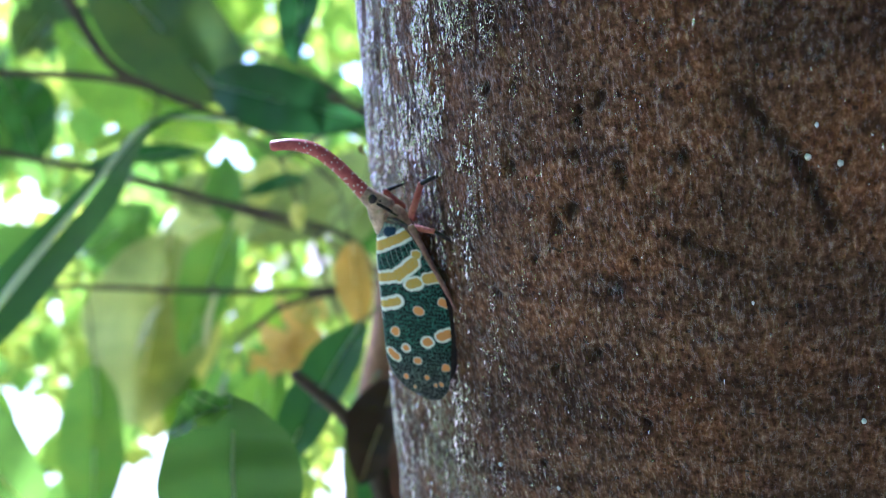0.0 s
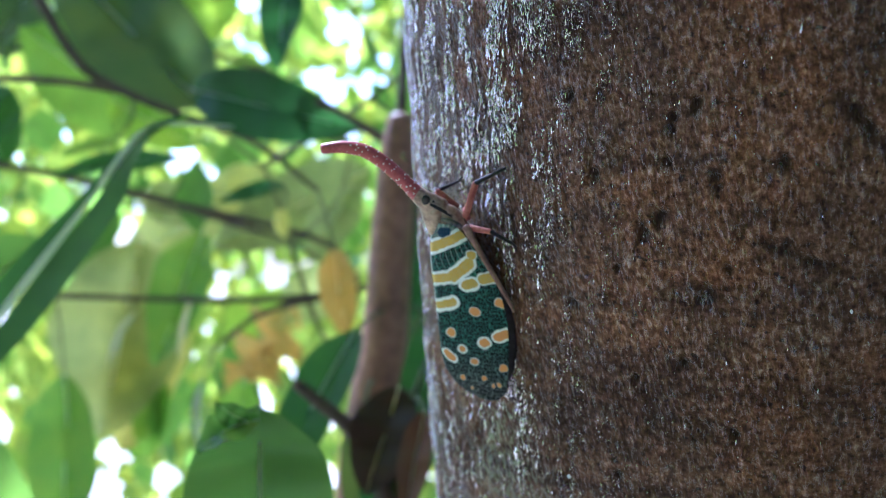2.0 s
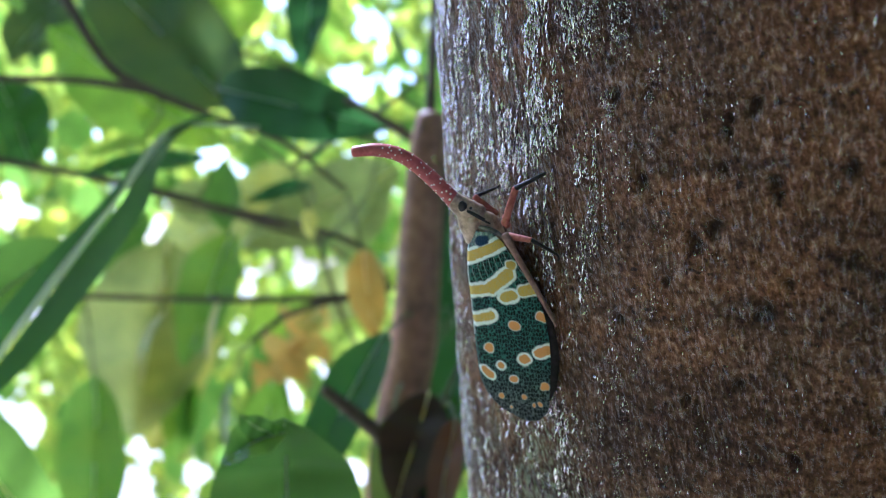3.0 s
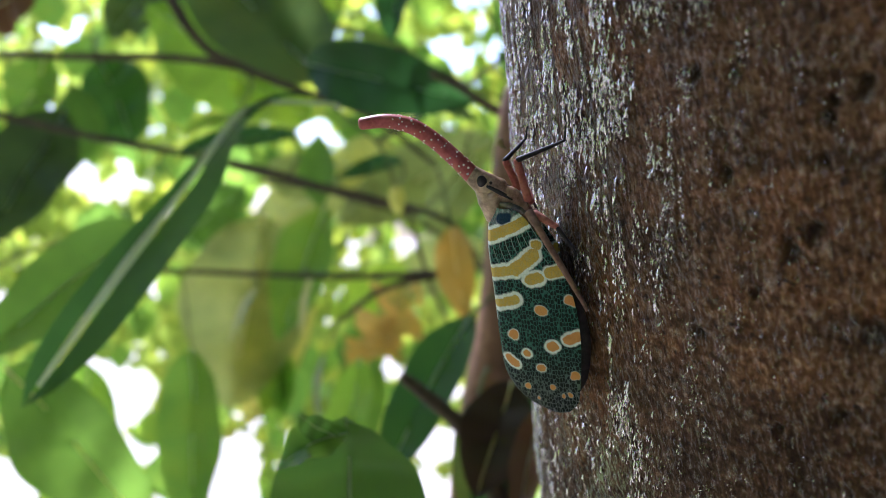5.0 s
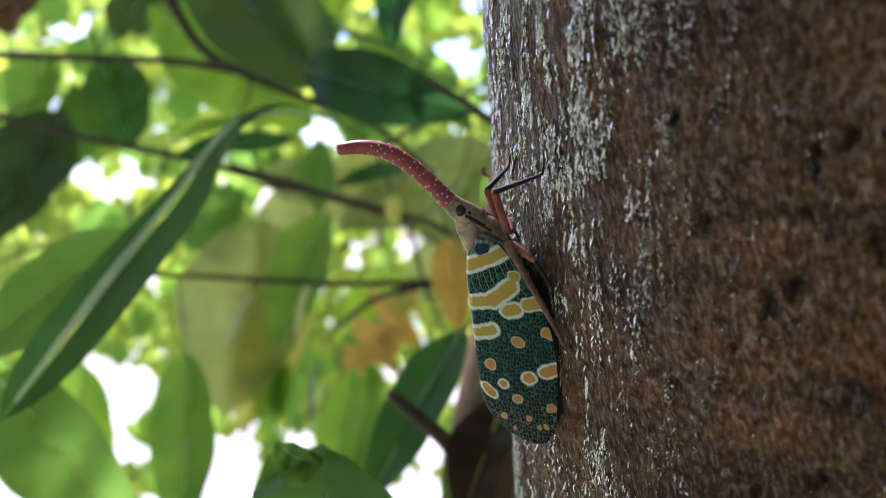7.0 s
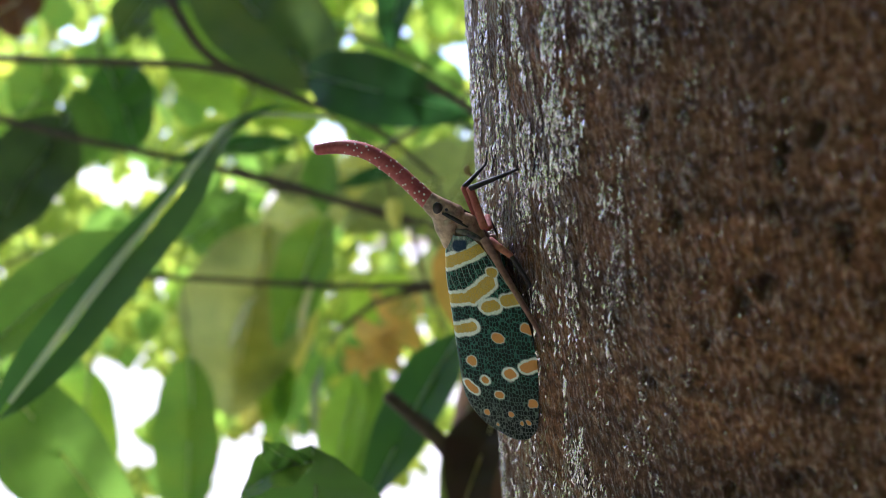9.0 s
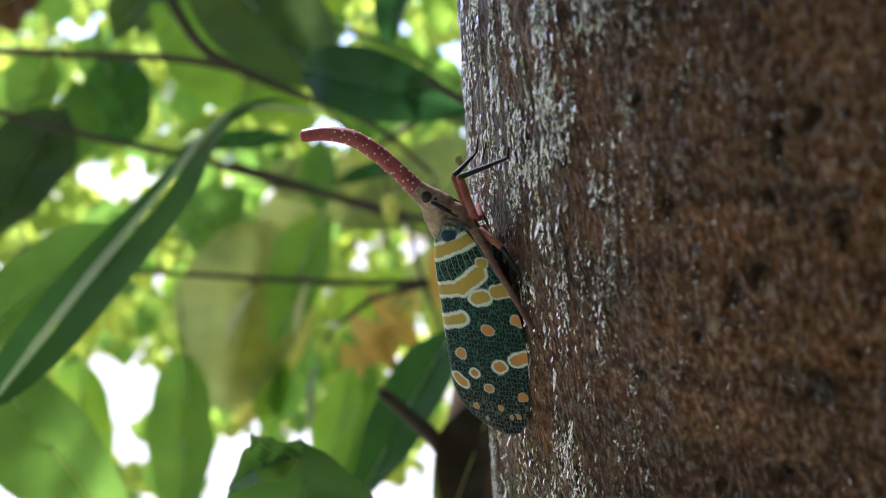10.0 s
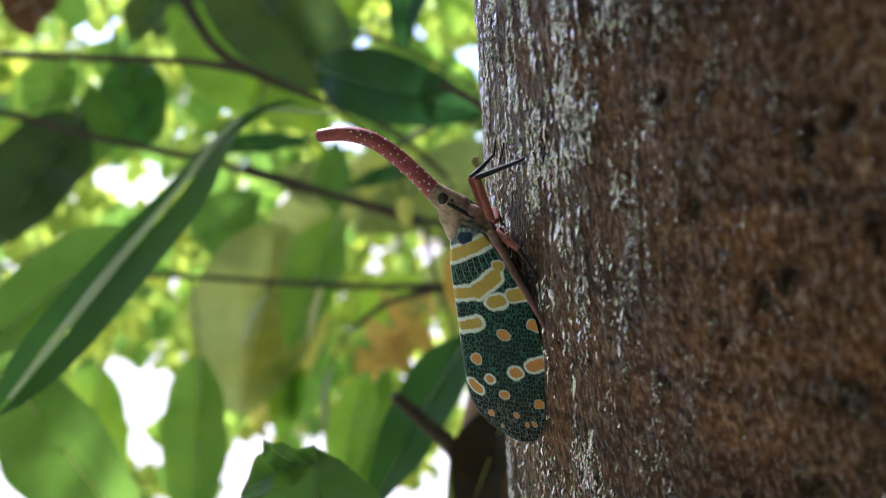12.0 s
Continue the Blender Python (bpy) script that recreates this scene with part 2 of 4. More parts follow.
M = {
    "bark": bark_material(),
    "glint": glint_material(),
    "twig": skin_material("twig_bark", (0.040, 0.027, 0.016), (0.125, 0.085, 0.052), 300, 0.7, 0.0006),
    "stem": skin_material("stem_bark", (0.135, 0.062, 0.030), (0.35, 0.170, 0.084), 160, 0.6, 0.0005),
    # the greens from deep to lit hold part of each leaf's light or shade
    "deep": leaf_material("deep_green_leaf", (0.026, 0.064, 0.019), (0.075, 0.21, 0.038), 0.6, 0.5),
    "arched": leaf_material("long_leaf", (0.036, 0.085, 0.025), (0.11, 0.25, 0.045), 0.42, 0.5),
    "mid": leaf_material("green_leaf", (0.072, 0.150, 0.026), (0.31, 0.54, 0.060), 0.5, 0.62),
    "lit": leaf_material("lit_green_leaf", (0.095, 0.190, 0.024), (0.47, 0.74, 0.060), 0.5, 0.76),
    "olive": leaf_material("olive_leaf", (0.045, 0.066, 0.024), (0.14, 0.22, 0.05), 0.55, 0.5),
    "pale": leaf_material("pale_leaf_underside", (0.22, 0.25, 0.085), (0.66, 0.68, 0.20), 0.6, 0.70),
    "withered": leaf_material("withered_leaf", (0.50, 0.33, 0.10), (0.90, 0.60, 0.14), 0.65, 0.62, (0.42, 0.46, 0.10)),
    "yellow": leaf_material("yellow_leaf", (0.42, 0.27, 0.07), (0.64, 0.41, 0.08), 0.55, 0.6),
    "brown": leaf_material("brown_leaf", (0.12, 0.055, 0.03), (0.16, 0.07, 0.03), 0.7, 0.25),
    # a green with the front leaf's shade in its colour
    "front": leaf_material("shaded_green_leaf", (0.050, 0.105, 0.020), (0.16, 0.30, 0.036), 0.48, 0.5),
    "dead": leaf_material("dark_dead_leaf", (0.030, 0.019, 0.013), (0.045, 0.025, 0.014), 0.7, 0.2),
    "stalk": skin_material("green_brown_stalk", (0.06, 0.07, 0.02), (0.14, 0.15, 0.05), 400, 0.6, 0.0002),
    # pale colour for streaks of sheen
    "sheen": leaf_material("painted_leaf_sheen", (0.52, 0.52, 0.38), (0.70, 0.72, 0.46), 0.35, 0.5),
    "wood": leaf_material("forest_leaf", (0.082, 0.148, 0.032), (0.46, 0.65, 0.08), 0.5, 0.64),
    "far": leaf_material("far_leaf", (0.102, 0.162, 0.034), (0.52, 0.67, 0.08), 0.5, 0.65),
    # midrib, its paleness partly standing in for sheen
    "midrib": leaf_material("leaf_midrib", (0.74, 0.75, 0.62), (0.74, 0.78, 0.56), 0.35, 0.75),
    "litter": skin_material("dry_ground", (0.30, 0.25, 0.17), (0.58, 0.53, 0.42), 6, 0.9, 0.02),
    "wing": wing_material(),
    "snout": skin_material("red_snout", (0.30, 0.048, 0.042), (0.46, 0.100, 0.085), 1800, 0.45, 0.00006),
    "wax": skin_material("white_wax", (0.72, 0.60, 0.52), (0.85, 0.78, 0.70), 2000, 0.7, 0.00003),
    "head": skin_material("tan_cuticle", (0.10, 0.044, 0.026), (0.56, 0.38, 0.25), 900, 0.33, 0.00010),
    "thorax": skin_material("grey_blue_cuticle", (0.035, 0.035, 0.034), (0.30, 0.24, 0.18), 1000, 0.45, 0.0001),
    "black": skin_material("black_cuticle", (0.008, 0.007, 0.007), (0.028, 0.022, 0.020), 2000, 0.6, 0.00003, 0.25),
    "eye": skin_material("eye_facets", (0.008, 0.006, 0.005), (0.030, 0.019, 0.014), 4000, 0.28, 0.00002, 0.4),
    "leg_red": skin_material("red_leg", (0.22, 0.062, 0.042), (0.39, 0.140, 0.098), 1600, 0.7, 0.00006, 0.15),
    "leg_pink": skin_material("pinkish_leg", (0.14, 0.072, 0.052), (0.30, 0.165, 0.120), 1600, 0.65, 0.00006, 0.2),
    # near-black, the colour of the shade between wing and trunk
    "hind": skin_material("under_wing_dark", (0.010, 0.008, 0.009), (0.035, 0.026, 0.026), 900, 0.6, 0.0001, 0.15),
    "belly": skin_material("brown_belly", (0.10, 0.06, 0.03), (0.24, 0.15, 0.06), 800, 0.6, 0.0001),
    "cheek": skin_material("cream_cuticle", (0.34, 0.20, 0.11), (0.60, 0.46, 0.32), 1400, 0.4, 0.00006),
    "moss": skin_material("dry_moss", (0.10, 0.075, 0.03), (0.30, 0.24, 0.10), 1500, 0.8, 0.0001, 0.2),
    "sparkle": skin_material("pale_sparkle", (0.55, 0.52, 0.48), (0.85, 0.84, 0.82), 900, 0.25, 0.0001, 0.6),
}


# ---- mesh helpers ----
def mesh_of(name, verts, faces, mat, smooth=True):
    me = bpy.data.meshes.new(name)
    me.from_pydata([tuple(v) for v in verts], [], [tuple(f) for f in faces])
    me.materials.append(mat)
    me.polygons.foreach_set("use_smooth", [smooth] * len(me.polygons))
    me.update()
    return me


def grid_mesh(name, P, mat, wrap=False):
    """A mesh over a (rows, columns, 3) array of points; wrap joins the last column to the first."""
    nr, nc = P.shape[:2]
    idx = np.arange(nr * nc).reshape(nr, nc)
    if wrap:
        idx = np.concatenate([idx, idx[:, :1]], 1)
    f = np.stack([idx[:-1, :-1], idx[:-1, 1:], idx[1:, 1:], idx[1:, :-1]], -1).reshape(-1, 4)
    me = bpy.data.meshes.new(name)
    me.vertices.add(nr * nc)
    me.vertices.foreach_set("co", P.reshape(-1).astype(np.float32))
    me.loops.add(f.size)
    me.loops.foreach_set("vertex_index", f.reshape(-1).astype(np.int32))
    me.polygons.add(len(f))
    me.polygons.foreach_set("loop_start", np.arange(0, f.size, 4, dtype=np.int32))
    me.update(calc_edges=True)
    me.polygons.foreach_set("use_smooth", np.ones(len(f), dtype=bool))
    me.materials.append(mat)
    me.update()
    return me


def smooth_path(points, n):
    """n points on a Catmull-Rom line through the given ones."""
    p = np.array([2 * np.array(points[0]) - np.array(points[1]), *points, 2 * np.array(points[-1]) - np.array(points[-2])], float)
    out = []
    for u in np.linspace(0, len(points) - 1 - 1e-6, n):
        i, f = int(u), u - int(u)
        a, b, c, d = p[i:i + 4]
        out.append(0.5 * (2 * b + (c - a) * f + (2 * a - 5 * b + 4 * c - d) * f * f + (3 * b - a - 3 * c + d) * f ** 3))
    return np.array(out)


def tube_mesh(name, points, radii, mat, n=24, sides=12, squash=1.0, side_hint=(1, 0, 0)):
    """A closed round rod along a smooth line; radii go with the points. squash flattens it along side_hint."""
    c = smooth_path(points, n)
    r = np.interp(np.linspace(0, 1, n), np.linspace(0, 1, len(radii)), radii)
    t = np.gradient(c, axis=0)
    t /= np.linalg.norm(t, axis=1)[:, None]
    hint = np.array(side_hint, float)
    rings = []
    for i in range(n):
        e1 = hint - t[i] * (hint @ t[i])
        e1 /= np.linalg.norm(e1)
        e2 = np.cross(t[i], e1)
        a = np.linspace(0, 2 * np.pi, sides, endpoint=False)[:, None]
        rings.append(c[i] + r[i] * (np.cos(a) * e1 * squash + np.sin(a) * e2))
    first, last = np.repeat(c[:1] - t[:1] * r[0] * 0.5, sides, 0), np.repeat(c[-1:] + t[-1:] * r[-1] * 0.5, sides, 0)
    near = lambda ring, end: 0.72 * ring + 0.28 * ring.mean(0) + (end[0] - ring.mean(0)) * 0.7
    P = np.stack([first, near(rings[0], first), *rings, near(rings[-1], last), last])
    me = grid_mesh(name, P, mat, wrap=True)
    return me


def part(name, me, parent, label="", m=None):
    ob = new(name, me)
    ob.parent = parent
    if m is not None:
        ob.matrix_local = m
    if label:
        tagged(ob, label)
    return ob


def hash3(i, j, k, seed):
    v = np.sin(i * 127.1 + j * 311.7 + k * 74.7 + seed * 53.3) * 43758.5453
    return v - np.floor(v)


def value_noise(p, seed=0):
    """Smooth noise of 0 to 1 at an (n, 3) array of points."""
    f0 = np.floor(p)
    u = p - f0
    u = u * u * (3 - 2 * u)
    out = 0
    for a in (0, 1):
        for b in (0, 1):
            for c in (0, 1):
                w = (u[:, 0] if a else 1 - u[:, 0]) * (u[:, 1] if b else 1 - u[:, 1]) * (u[:, 2] if c else 1 - u[:, 2])
                out = out + w * hash3(f0[:, 0] + a, f0[:, 1] + b, f0[:, 2] + c, seed)
    return out


# ---- ground ----
def ground_height(p):
    """Level round the trunk; beyond it the ground falls away in a long slope to open land."""
    out = np.clip(0.95 * p[:, 1] - 0.31 * p[:, 0] - 1.4, 0, None)
    drop = 13.0 * (1 - np.exp(-0.30 * out / 13.0))
    return -drop + (value_noise(p * np.array([0.9, 0.9, 0]), 5) - 0.5) * 0.10 * np.clip(np.hypot(p[:, 0], p[:, 1] - 0.8) - 0.3, 0, 1)


def build_ground():
    ring = [0, 0.6, 1.2, 2, 3, 4.5, 7, 12, 18, 25, 40, 60, 100, 150, 400, 1500]
    a = np.linspace(0, 2 * np.pi, 72, endpoint=False)
    P = np.array([[(0.1 + r * math.sin(t), 0.8 + r * math.cos(t), 0.0) for t in a] for r in ring])
    q = P.reshape(-1, 3)
    q[:, 2] = ground_height(q)
    ob = new("ground", grid_mesh("ground", q.reshape(P.shape), M["litter"], wrap=True))
    tagged(ob, "pale sunlit dry ground with scattered leaf litter", "ground", kind="structure")


build_ground()

# ---- the trunk ----
TRUNK_AT = np.array([0.0726, 0.2204, 1.5])
TRUNK_UP = np.array([-0.0489, -0.3783, 1.0])
TRUNK_UP /= np.linalg.norm(TRUNK_UP)
TRUNK_R, TRUNK_TAPER = 0.0909, -0.019
E_OUT = np.array([0, -1.0, 0]) - TRUNK_UP * -TRUNK_UP[1]
E_OUT /= np.linalg.norm(E_OUT)
E_SIDE = np.cross(TRUNK_UP, E_OUT)


def trunk_point(s, turn, lift=0.0):
    """The place s metres up the trunk's line from eye height and turn degrees round it from the camera's side, lift metres off the mean surface."""
    r = TRUNK_R + TRUNK_TAPER * s + lift
    a = np.radians(turn)
    return TRUNK_AT + TRUNK_UP * np.asarray(s)[..., None] + np.asarray(r)[..., None] * (np.cos(a)[..., None] * E_OUT + np.sin(a)[..., None] * E_SIDE)


def line_mask(s, w, line, width):
    """1 on a line given as (s, arc) places, fading out over width."""
    best = np.full(s.shape, 9.0)
    for (s0, w0), (s1, w1) in zip(line, line[1:]):
        f = np.clip(((s - s0) * (s1 - s0) + (w - w0) * (w1 - w0)) / ((s1 - s0) ** 2 + (w1 - w0) ** 2), 0, 1)
        best = np.minimum(best, np.hypot(s - s0 - f * (s1 - s0), w - w0 - f * (w1 - w0)))
    return np.clip(1.3 - best / width, 0, 1)


# dark knots in the bark: millimetres up, degrees round, radius in millimetres
KNOTS = [
    (44.7, -30.4, 1.0), (37.7, -35.4, 1.3), (45.8, -34.9, 0.8), (35.3, -24.2, 0.9), (35.4, -37.4, 1.0), (54.6, -45.1, 0.8), (46.9, -24.7, 1.0), (54.9, -41.9, 0.8),
    (42.7, -30.1, 0.9), (42.8, -42.3, 1.0), (34.9, -37.1, 1.2), (54.4, -32.2, 1.1), (52.6, -34.4, 0.7), (26.7, -30.8, 1.2), (50.9, -34.6, 0.8), (20.7, -45.2, 0.8),
    (31.0, -29.0, 0.8), (15.0, -33.0, 1.0), (5.0, -28.0, 0.9), (-8.0, -40.0, 1.0), (28.5, -40.0, 0.7), (10.5, -38.0, 0.7),
]
MM = 0.001


def bark_relief(S, T):
    """How far the bark stands off the mean surface, with its coordinates along the trunk and its pits."""
    p = trunk_point(S, T).reshape(-1, 3)
    along = np.stack([p @ E_OUT, p @ E_SIDE, (p - TRUNK_AT) @ TRUNK_UP], 1)
    broad = value_noise(along * np.array([28, 28, 16]), 1) - 0.5
    lump = value_noise(along * np.array([130, 130, 90]), 2) - 0.5
    ridge = value_noise(along * np.array([620, 620, 170]), 3) - 0.5
    grain = value_noise(along * np.array([1100, 1100, 520]), 4) - 0.5
    pit = np.clip(value_noise(along * np.array([260, 260, 220]), 6) * 4 - 3.0, 0, 1)
    return along, 0.0014 * broad + 0.0006 * lump + 0.0004 * ridge + 0.0003 * grain - 0.0006 * pit, pit


def build_trunk():
    s = np.concatenate([np.linspace(-1.70, -0.12, 60)[:-1], np.linspace(-0.12, 0.12, 500), np.linspace(0.12, 3.0, 60)[1:]])
    turn = np.concatenate([np.linspace(-125, 115, 760), np.linspace(115, 235, 40)[1:-1]])
    S, T = np.meshgrid(s, turn, indexing="ij")
    W = np.radians(T) * TRUNK_R
    along, lift, pit = bark_relief(S, T)
    TW = T.reshape(-1)
    SW = S.reshape(-1)
    scar = line_mask(S, W, [(s_, radians(t_) * TRUNK_R) for s_, t_ in ((0.0558, -20.2), (0.0517, -18.3), (0.0483, -16.0), (0.0438, -14.2), (0.0385, -12.6))], 0.0015).reshape(-1)
    scar = np.maximum(scar, 0.7 * line_mask(S, W, [(s_, radians(t_) * TRUNK_R) for s_, t_ in ((0.0358, -26.3), (0.0341, -23.5), (0.0325, -20.2))], 0.0008).reshape(-1))
    scar *= 0.55 + 0.6 * value_noise(along * 900, 8)
    for s_, t_, r_ in KNOTS:
        d = np.hypot((SW - s_ * MM) * 0.8, (TW - t_) * math.pi / 180 * TRUNK_R) + 0.0007 * (value_noise(along * 1200, 9) - 0.5)
        np.maximum(scar, np.clip(1.4 - d / (r_ * MM), 0, 1) * 0.95, out=scar)
    lift = lift - 0.0008 * scar + 0.06 * np.exp(-(SW + 1.68) / 0.16)
    P = trunk_point(S, T, lift.reshape(S.shape))
    me = grid_mesh("tree_trunk", P, M["bark"], wrap=True)
    clump = value_noise(along * np.array([240, 240, 90]), 13)
    side = np.clip((-46 - TW + 16 * (clump - 0.5)) / 22, 0, 1) * (TW > -120)
    height = np.clip((SW - 0.012) / 0.022, 0, 1) + np.clip((-SW - 0.012) / 0.012, 0, 1) * 0.6 + 0.25
    flank_sheen = side * np.clip(height, 0, 1) * np.clip(clump * 2.2 - 0.55, 0, 1)
    rough = value_noise(along * np.array([700, 700, 400]), 14)
    lichen = np.clip(1.5 - np.hypot((SW + 0.0195) / 0.0042, (TW + 82) / 4.5) * 1.1 + 0.9 * (rough - 0.5), 0, 1)
    lichen = np.maximum(lichen, np.clip(1.2 - np.hypot((SW + 0.033) / 0.010, (TW + 83) / 2.2) * 1.2 + 1.2 * (rough - 0.5), 0, 1))
    moss = np.clip(1.3 - np.hypot((SW + 0.014) / 0.014, (TW + 59) / 9), 0, 1) * np.clip(clump * 2.2 - 0.3, 0, 1)
    for key, value in (("scar", np.clip(scar + 0.6 * pit, 0, 1)), ("flank_sheen", flank_sheen), ("lichen", lichen), ("moss", moss)):
        me.attributes.new(key, "FLOAT", "POINT").data.foreach_set("value", value.astype(np.float32))
    ob = new("tree_trunk", me)
    tagged(ob, "rough brown tree trunk with fibrous flaking bark, leaning", "tree")
    return ob


trunk = build_trunk()


def build_glints():
    """Upright slivers of bark in columns, their silver standing in for glints: thick on the lit flank and thin on the
    broad face.
    """
    rng = np.random.default_rng(21)
    n = 260000
    S, T = rng.uniform(-0.075, 0.075, n), rng.uniform(-95, -5, n)
    w = np.radians(T) * TRUNK_R
    column = np.interp(T, [-95, -86, -82, -70, -67.5, -65, -63.5, -59.5, -58.7, -58, -53, -51, -49.5, -46, -43, -36, -5], [0.35, 0.6, 0.62, 0.5, 0.3, 0.32, 0.92, 0.92, 0.45, 0.98, 0.78, 0.5, 0.85, 0.85, 0.48, 0.10, 0.02])
    height = np.interp(S, [-0.075, -0.03, -0.012, -0.004, 0.008, 0.020, 0.030, 0.038, 0.075], [0.16, 0.17, 0.20, 0.12, 0.06, 0.10, 0.36, 0.85, 1.2])
    height = np.where(T > -48, np.maximum(height, 0.5), height)
    streak = value_noise(np.stack([w * 1100, S * 110, 0 * S], 1), 22)
    clump = value_noise(np.stack([w * 330, S * 210, 0 * S], 1), 23)
    chance = column * height * np.clip(2.6 * streak - 0.65, 0, 1.3) * np.clip(2.6 * clump - 0.6, 0, 1.3)
    # a column below the wing tip
    chance = np.maximum(chance, 0.5 * np.clip(1.2 - np.hypot((S + 0.004) / 0.013, (T + 54 + S * 260) / 3.0), 0, 1) * clump * streak * 3)
    keep = rng.random(n) < chance
    S, T = S[keep], T[keep]
    n = len(S)
    big = np.interp(T, [-90, -53, -47, -5], [1.12, 1.1, 0.40, 0.36])
    half_l = rng.lognormal(-1.1, 0.5, n) * big * MM
    half_w = half_l * rng.uniform(0.13, 0.28, n)
    lift = bark_relief(S, T)[1] + 0.00022
    at = trunk_point(S, T, lift)
    a = np.radians(T)[:, None]
    out = np.cos(a) * E_OUT + np.sin(a) * E_SIDE
    side = np.cross(TRUNK_UP, out)
    lean = rng.normal(-0.10, 0.12, n)[:, None]
    up = TRUNK_UP * np.cos(lean) + side * np.sin(lean)
    tip, roll = rng.normal(0.20, 0.17, n)[:, None], rng.normal(0.0, 0.45, n)[:, None]
    face = out + tip * up + roll * side
    face /= np.linalg.norm(face, axis=1)[:, None]
    up = up - face * (up * face).sum(1)[:, None]
    side = np.cross(up, face)
    ring = [(0, 1.0), (0.75, 0.55), (1.0, -0.1), (0.6, -0.7), (0, -1.0), (-0.7, -0.6), (-1.0, 0.15), (-0.6, 0.7)]
    wob = rng.uniform(0.75, 1.2, (n, 8))
    V = np.stack([at + side * (x * wob[:, k] * half_w)[:, None] + up * (y * half_l)[:, None] - face * 0.00008 for k, (x, y) in enumerate(ring)] + [at + face * 0.00013 - up * (0.2 * half_l)[:, None], at + face * 0.00011 + up * (0.35 * half_l)[:, None]], 1)
    tri = np.array([(8, 2, 3), (8, 3, 4), (8, 4, 5), (8, 5, 6), (9, 6, 7), (9, 7, 0), (9, 0, 1), (9, 1, 2), (8, 9, 2), (9, 8, 6)])
    tri = tri[:, ::-1]
    F = (tri[None] + 10 * np.arange(n)[:, None, None]).reshape(-1, 3)
    ob = new("glint_sliver", mesh_of("glint_sliver", V.reshape(-1, 3).tolist(), F.tolist(), M["glint"]))
    ob.parent = trunk
    tagged(ob, "slivers of bark coloured silver to stand in for glints of sky", kind="stuff")


build_glints()

# white specks standing in for sparkles on the bark: millimetres up, degrees round, radius
for s_, t_, r_ in [(51.3, -14.0, 0.42), (47.1, -14.6, 0.40), (46.3, -12.1, 0.42), (45.9, -13.7, 0.22), (42.0, -17.0, 0.26), (26.4, -18.5, 0.36), (-11.6, -38.0, 0.3), (9.1, -9.0, 0.35), (-12.0, -46.1, 0.3)]:
    th, ph = np.linspace(0, np.pi, 7), np.linspace(0, 2 * np.pi, 10, endpoint=False)
    ball = np.stack([np.sin(th)[:, None] * np.cos(ph), np.sin(th)[:, None] * np.sin(ph), np.cos(th)[:, None] + 0 * ph], -1)
    ball = ball * (1 + 0.25 * np.sin(3 * ph + s_))[None, :, None] * r_ * MM
    at = trunk_point(np.array(s_ * MM), np.array(t_), 0.0002)
    ob = new("sparkle_speck", grid_mesh("sparkle_speck", ball + at, M["sparkle"], wrap=True))
    ob.parent = trunk

# a thin curl of bark that stands off the trunk's edge
curl = new("bark_curl", tube_mesh("bark_curl", [(-0.0204, 0.2058, 1.5226), (-0.0212, 0.2053, 1.5231), (-0.0215, 0.2052, 1.5237), (-0.0213, 0.2052, 1.5242), (-0.0210, 0.2052, 1.5244)], [0.00012, 0.00040, 0.00070, 0.00050, 0.00015], M["moss"], 18, 8, 0.4, (0, 1, 0)))
curl.parent = trunk
tagged(curl, "thin yellow-brown curl of bark")

# ---- the lanternfly; lengths in millimetres, x across the body, y to the back, z to the head ----
GOLD = [  # ends, half width, pale border
    (5.6, 16.0, -0.4, 18.8, 0.80, 0.60), (5.9, 10.1, 1.9, 11.0, 0.80, 0.55), (1.9, 11.0, -1.4, 13.6, 0.95, 0.55),
    (-1.7, 15.3, -2.1, 15.1, 0.65, 0.20), (-0.4, 9.6, -1.8, 9.9, 0.85, 0.55), (-3.7, 10.8, -5.8, 11.2, 0.90, 0.30), (5.3, 5.1, 2.3, 6.1, 0.72, 0.65),
]
ORANGE = [
    (-1.5, 4.6, -1.9, 4.6, 0.80, 0.08), (-6.3, 6.5, -7.0, 6.2, 0.80, 0.10), (3.4, 0.0, 3.3, 0.0, 0.80, 0.14), (1.5, -3.0, 1.4, -3.0, 0.52, 0.42),
    (-2.8, -1.5, -3.1, -1.3, 0.80, 0.45), (-5.6, -0.1, -7.0, 0.5, 0.85, 0.48), (4.7, -4.2, 3.5, -5.1, 0.60, 0.42), (-0.7, -5.3, -0.8, -5.3, 0.66, 0.18),
    (-6.0, -6.3, -6.1, -6.3, 0.74, 0.02), (2.0, -8.8, 2.0, -8.7, 0.48, 0.02), (-2.3, -8.6, -2.3, -8.5, 0.42, 0.02), (0.2, -10.8, 0.2, -10.7, 0.30, 0.02),
    (-3.9, -10.0, -3.9, -9.9, 0.30, 0.02), (-5.0, -9.8, -5.0, -9.7, 0.38, 0.02),
]


def capsule(b, a, b0, a0, b1, a1):
    d2 = max((b1 - b0) ** 2 + (a1 - a0) ** 2, 1e-9)
    f = np.clip(((b - b0) * (b1 - b0) + (a - a0) * (a1 - a0)) / d2, 0, 1)
    return np.hypot(b - b0 - f * (b1 - b0), a - a0 - f * (a1 - a0))


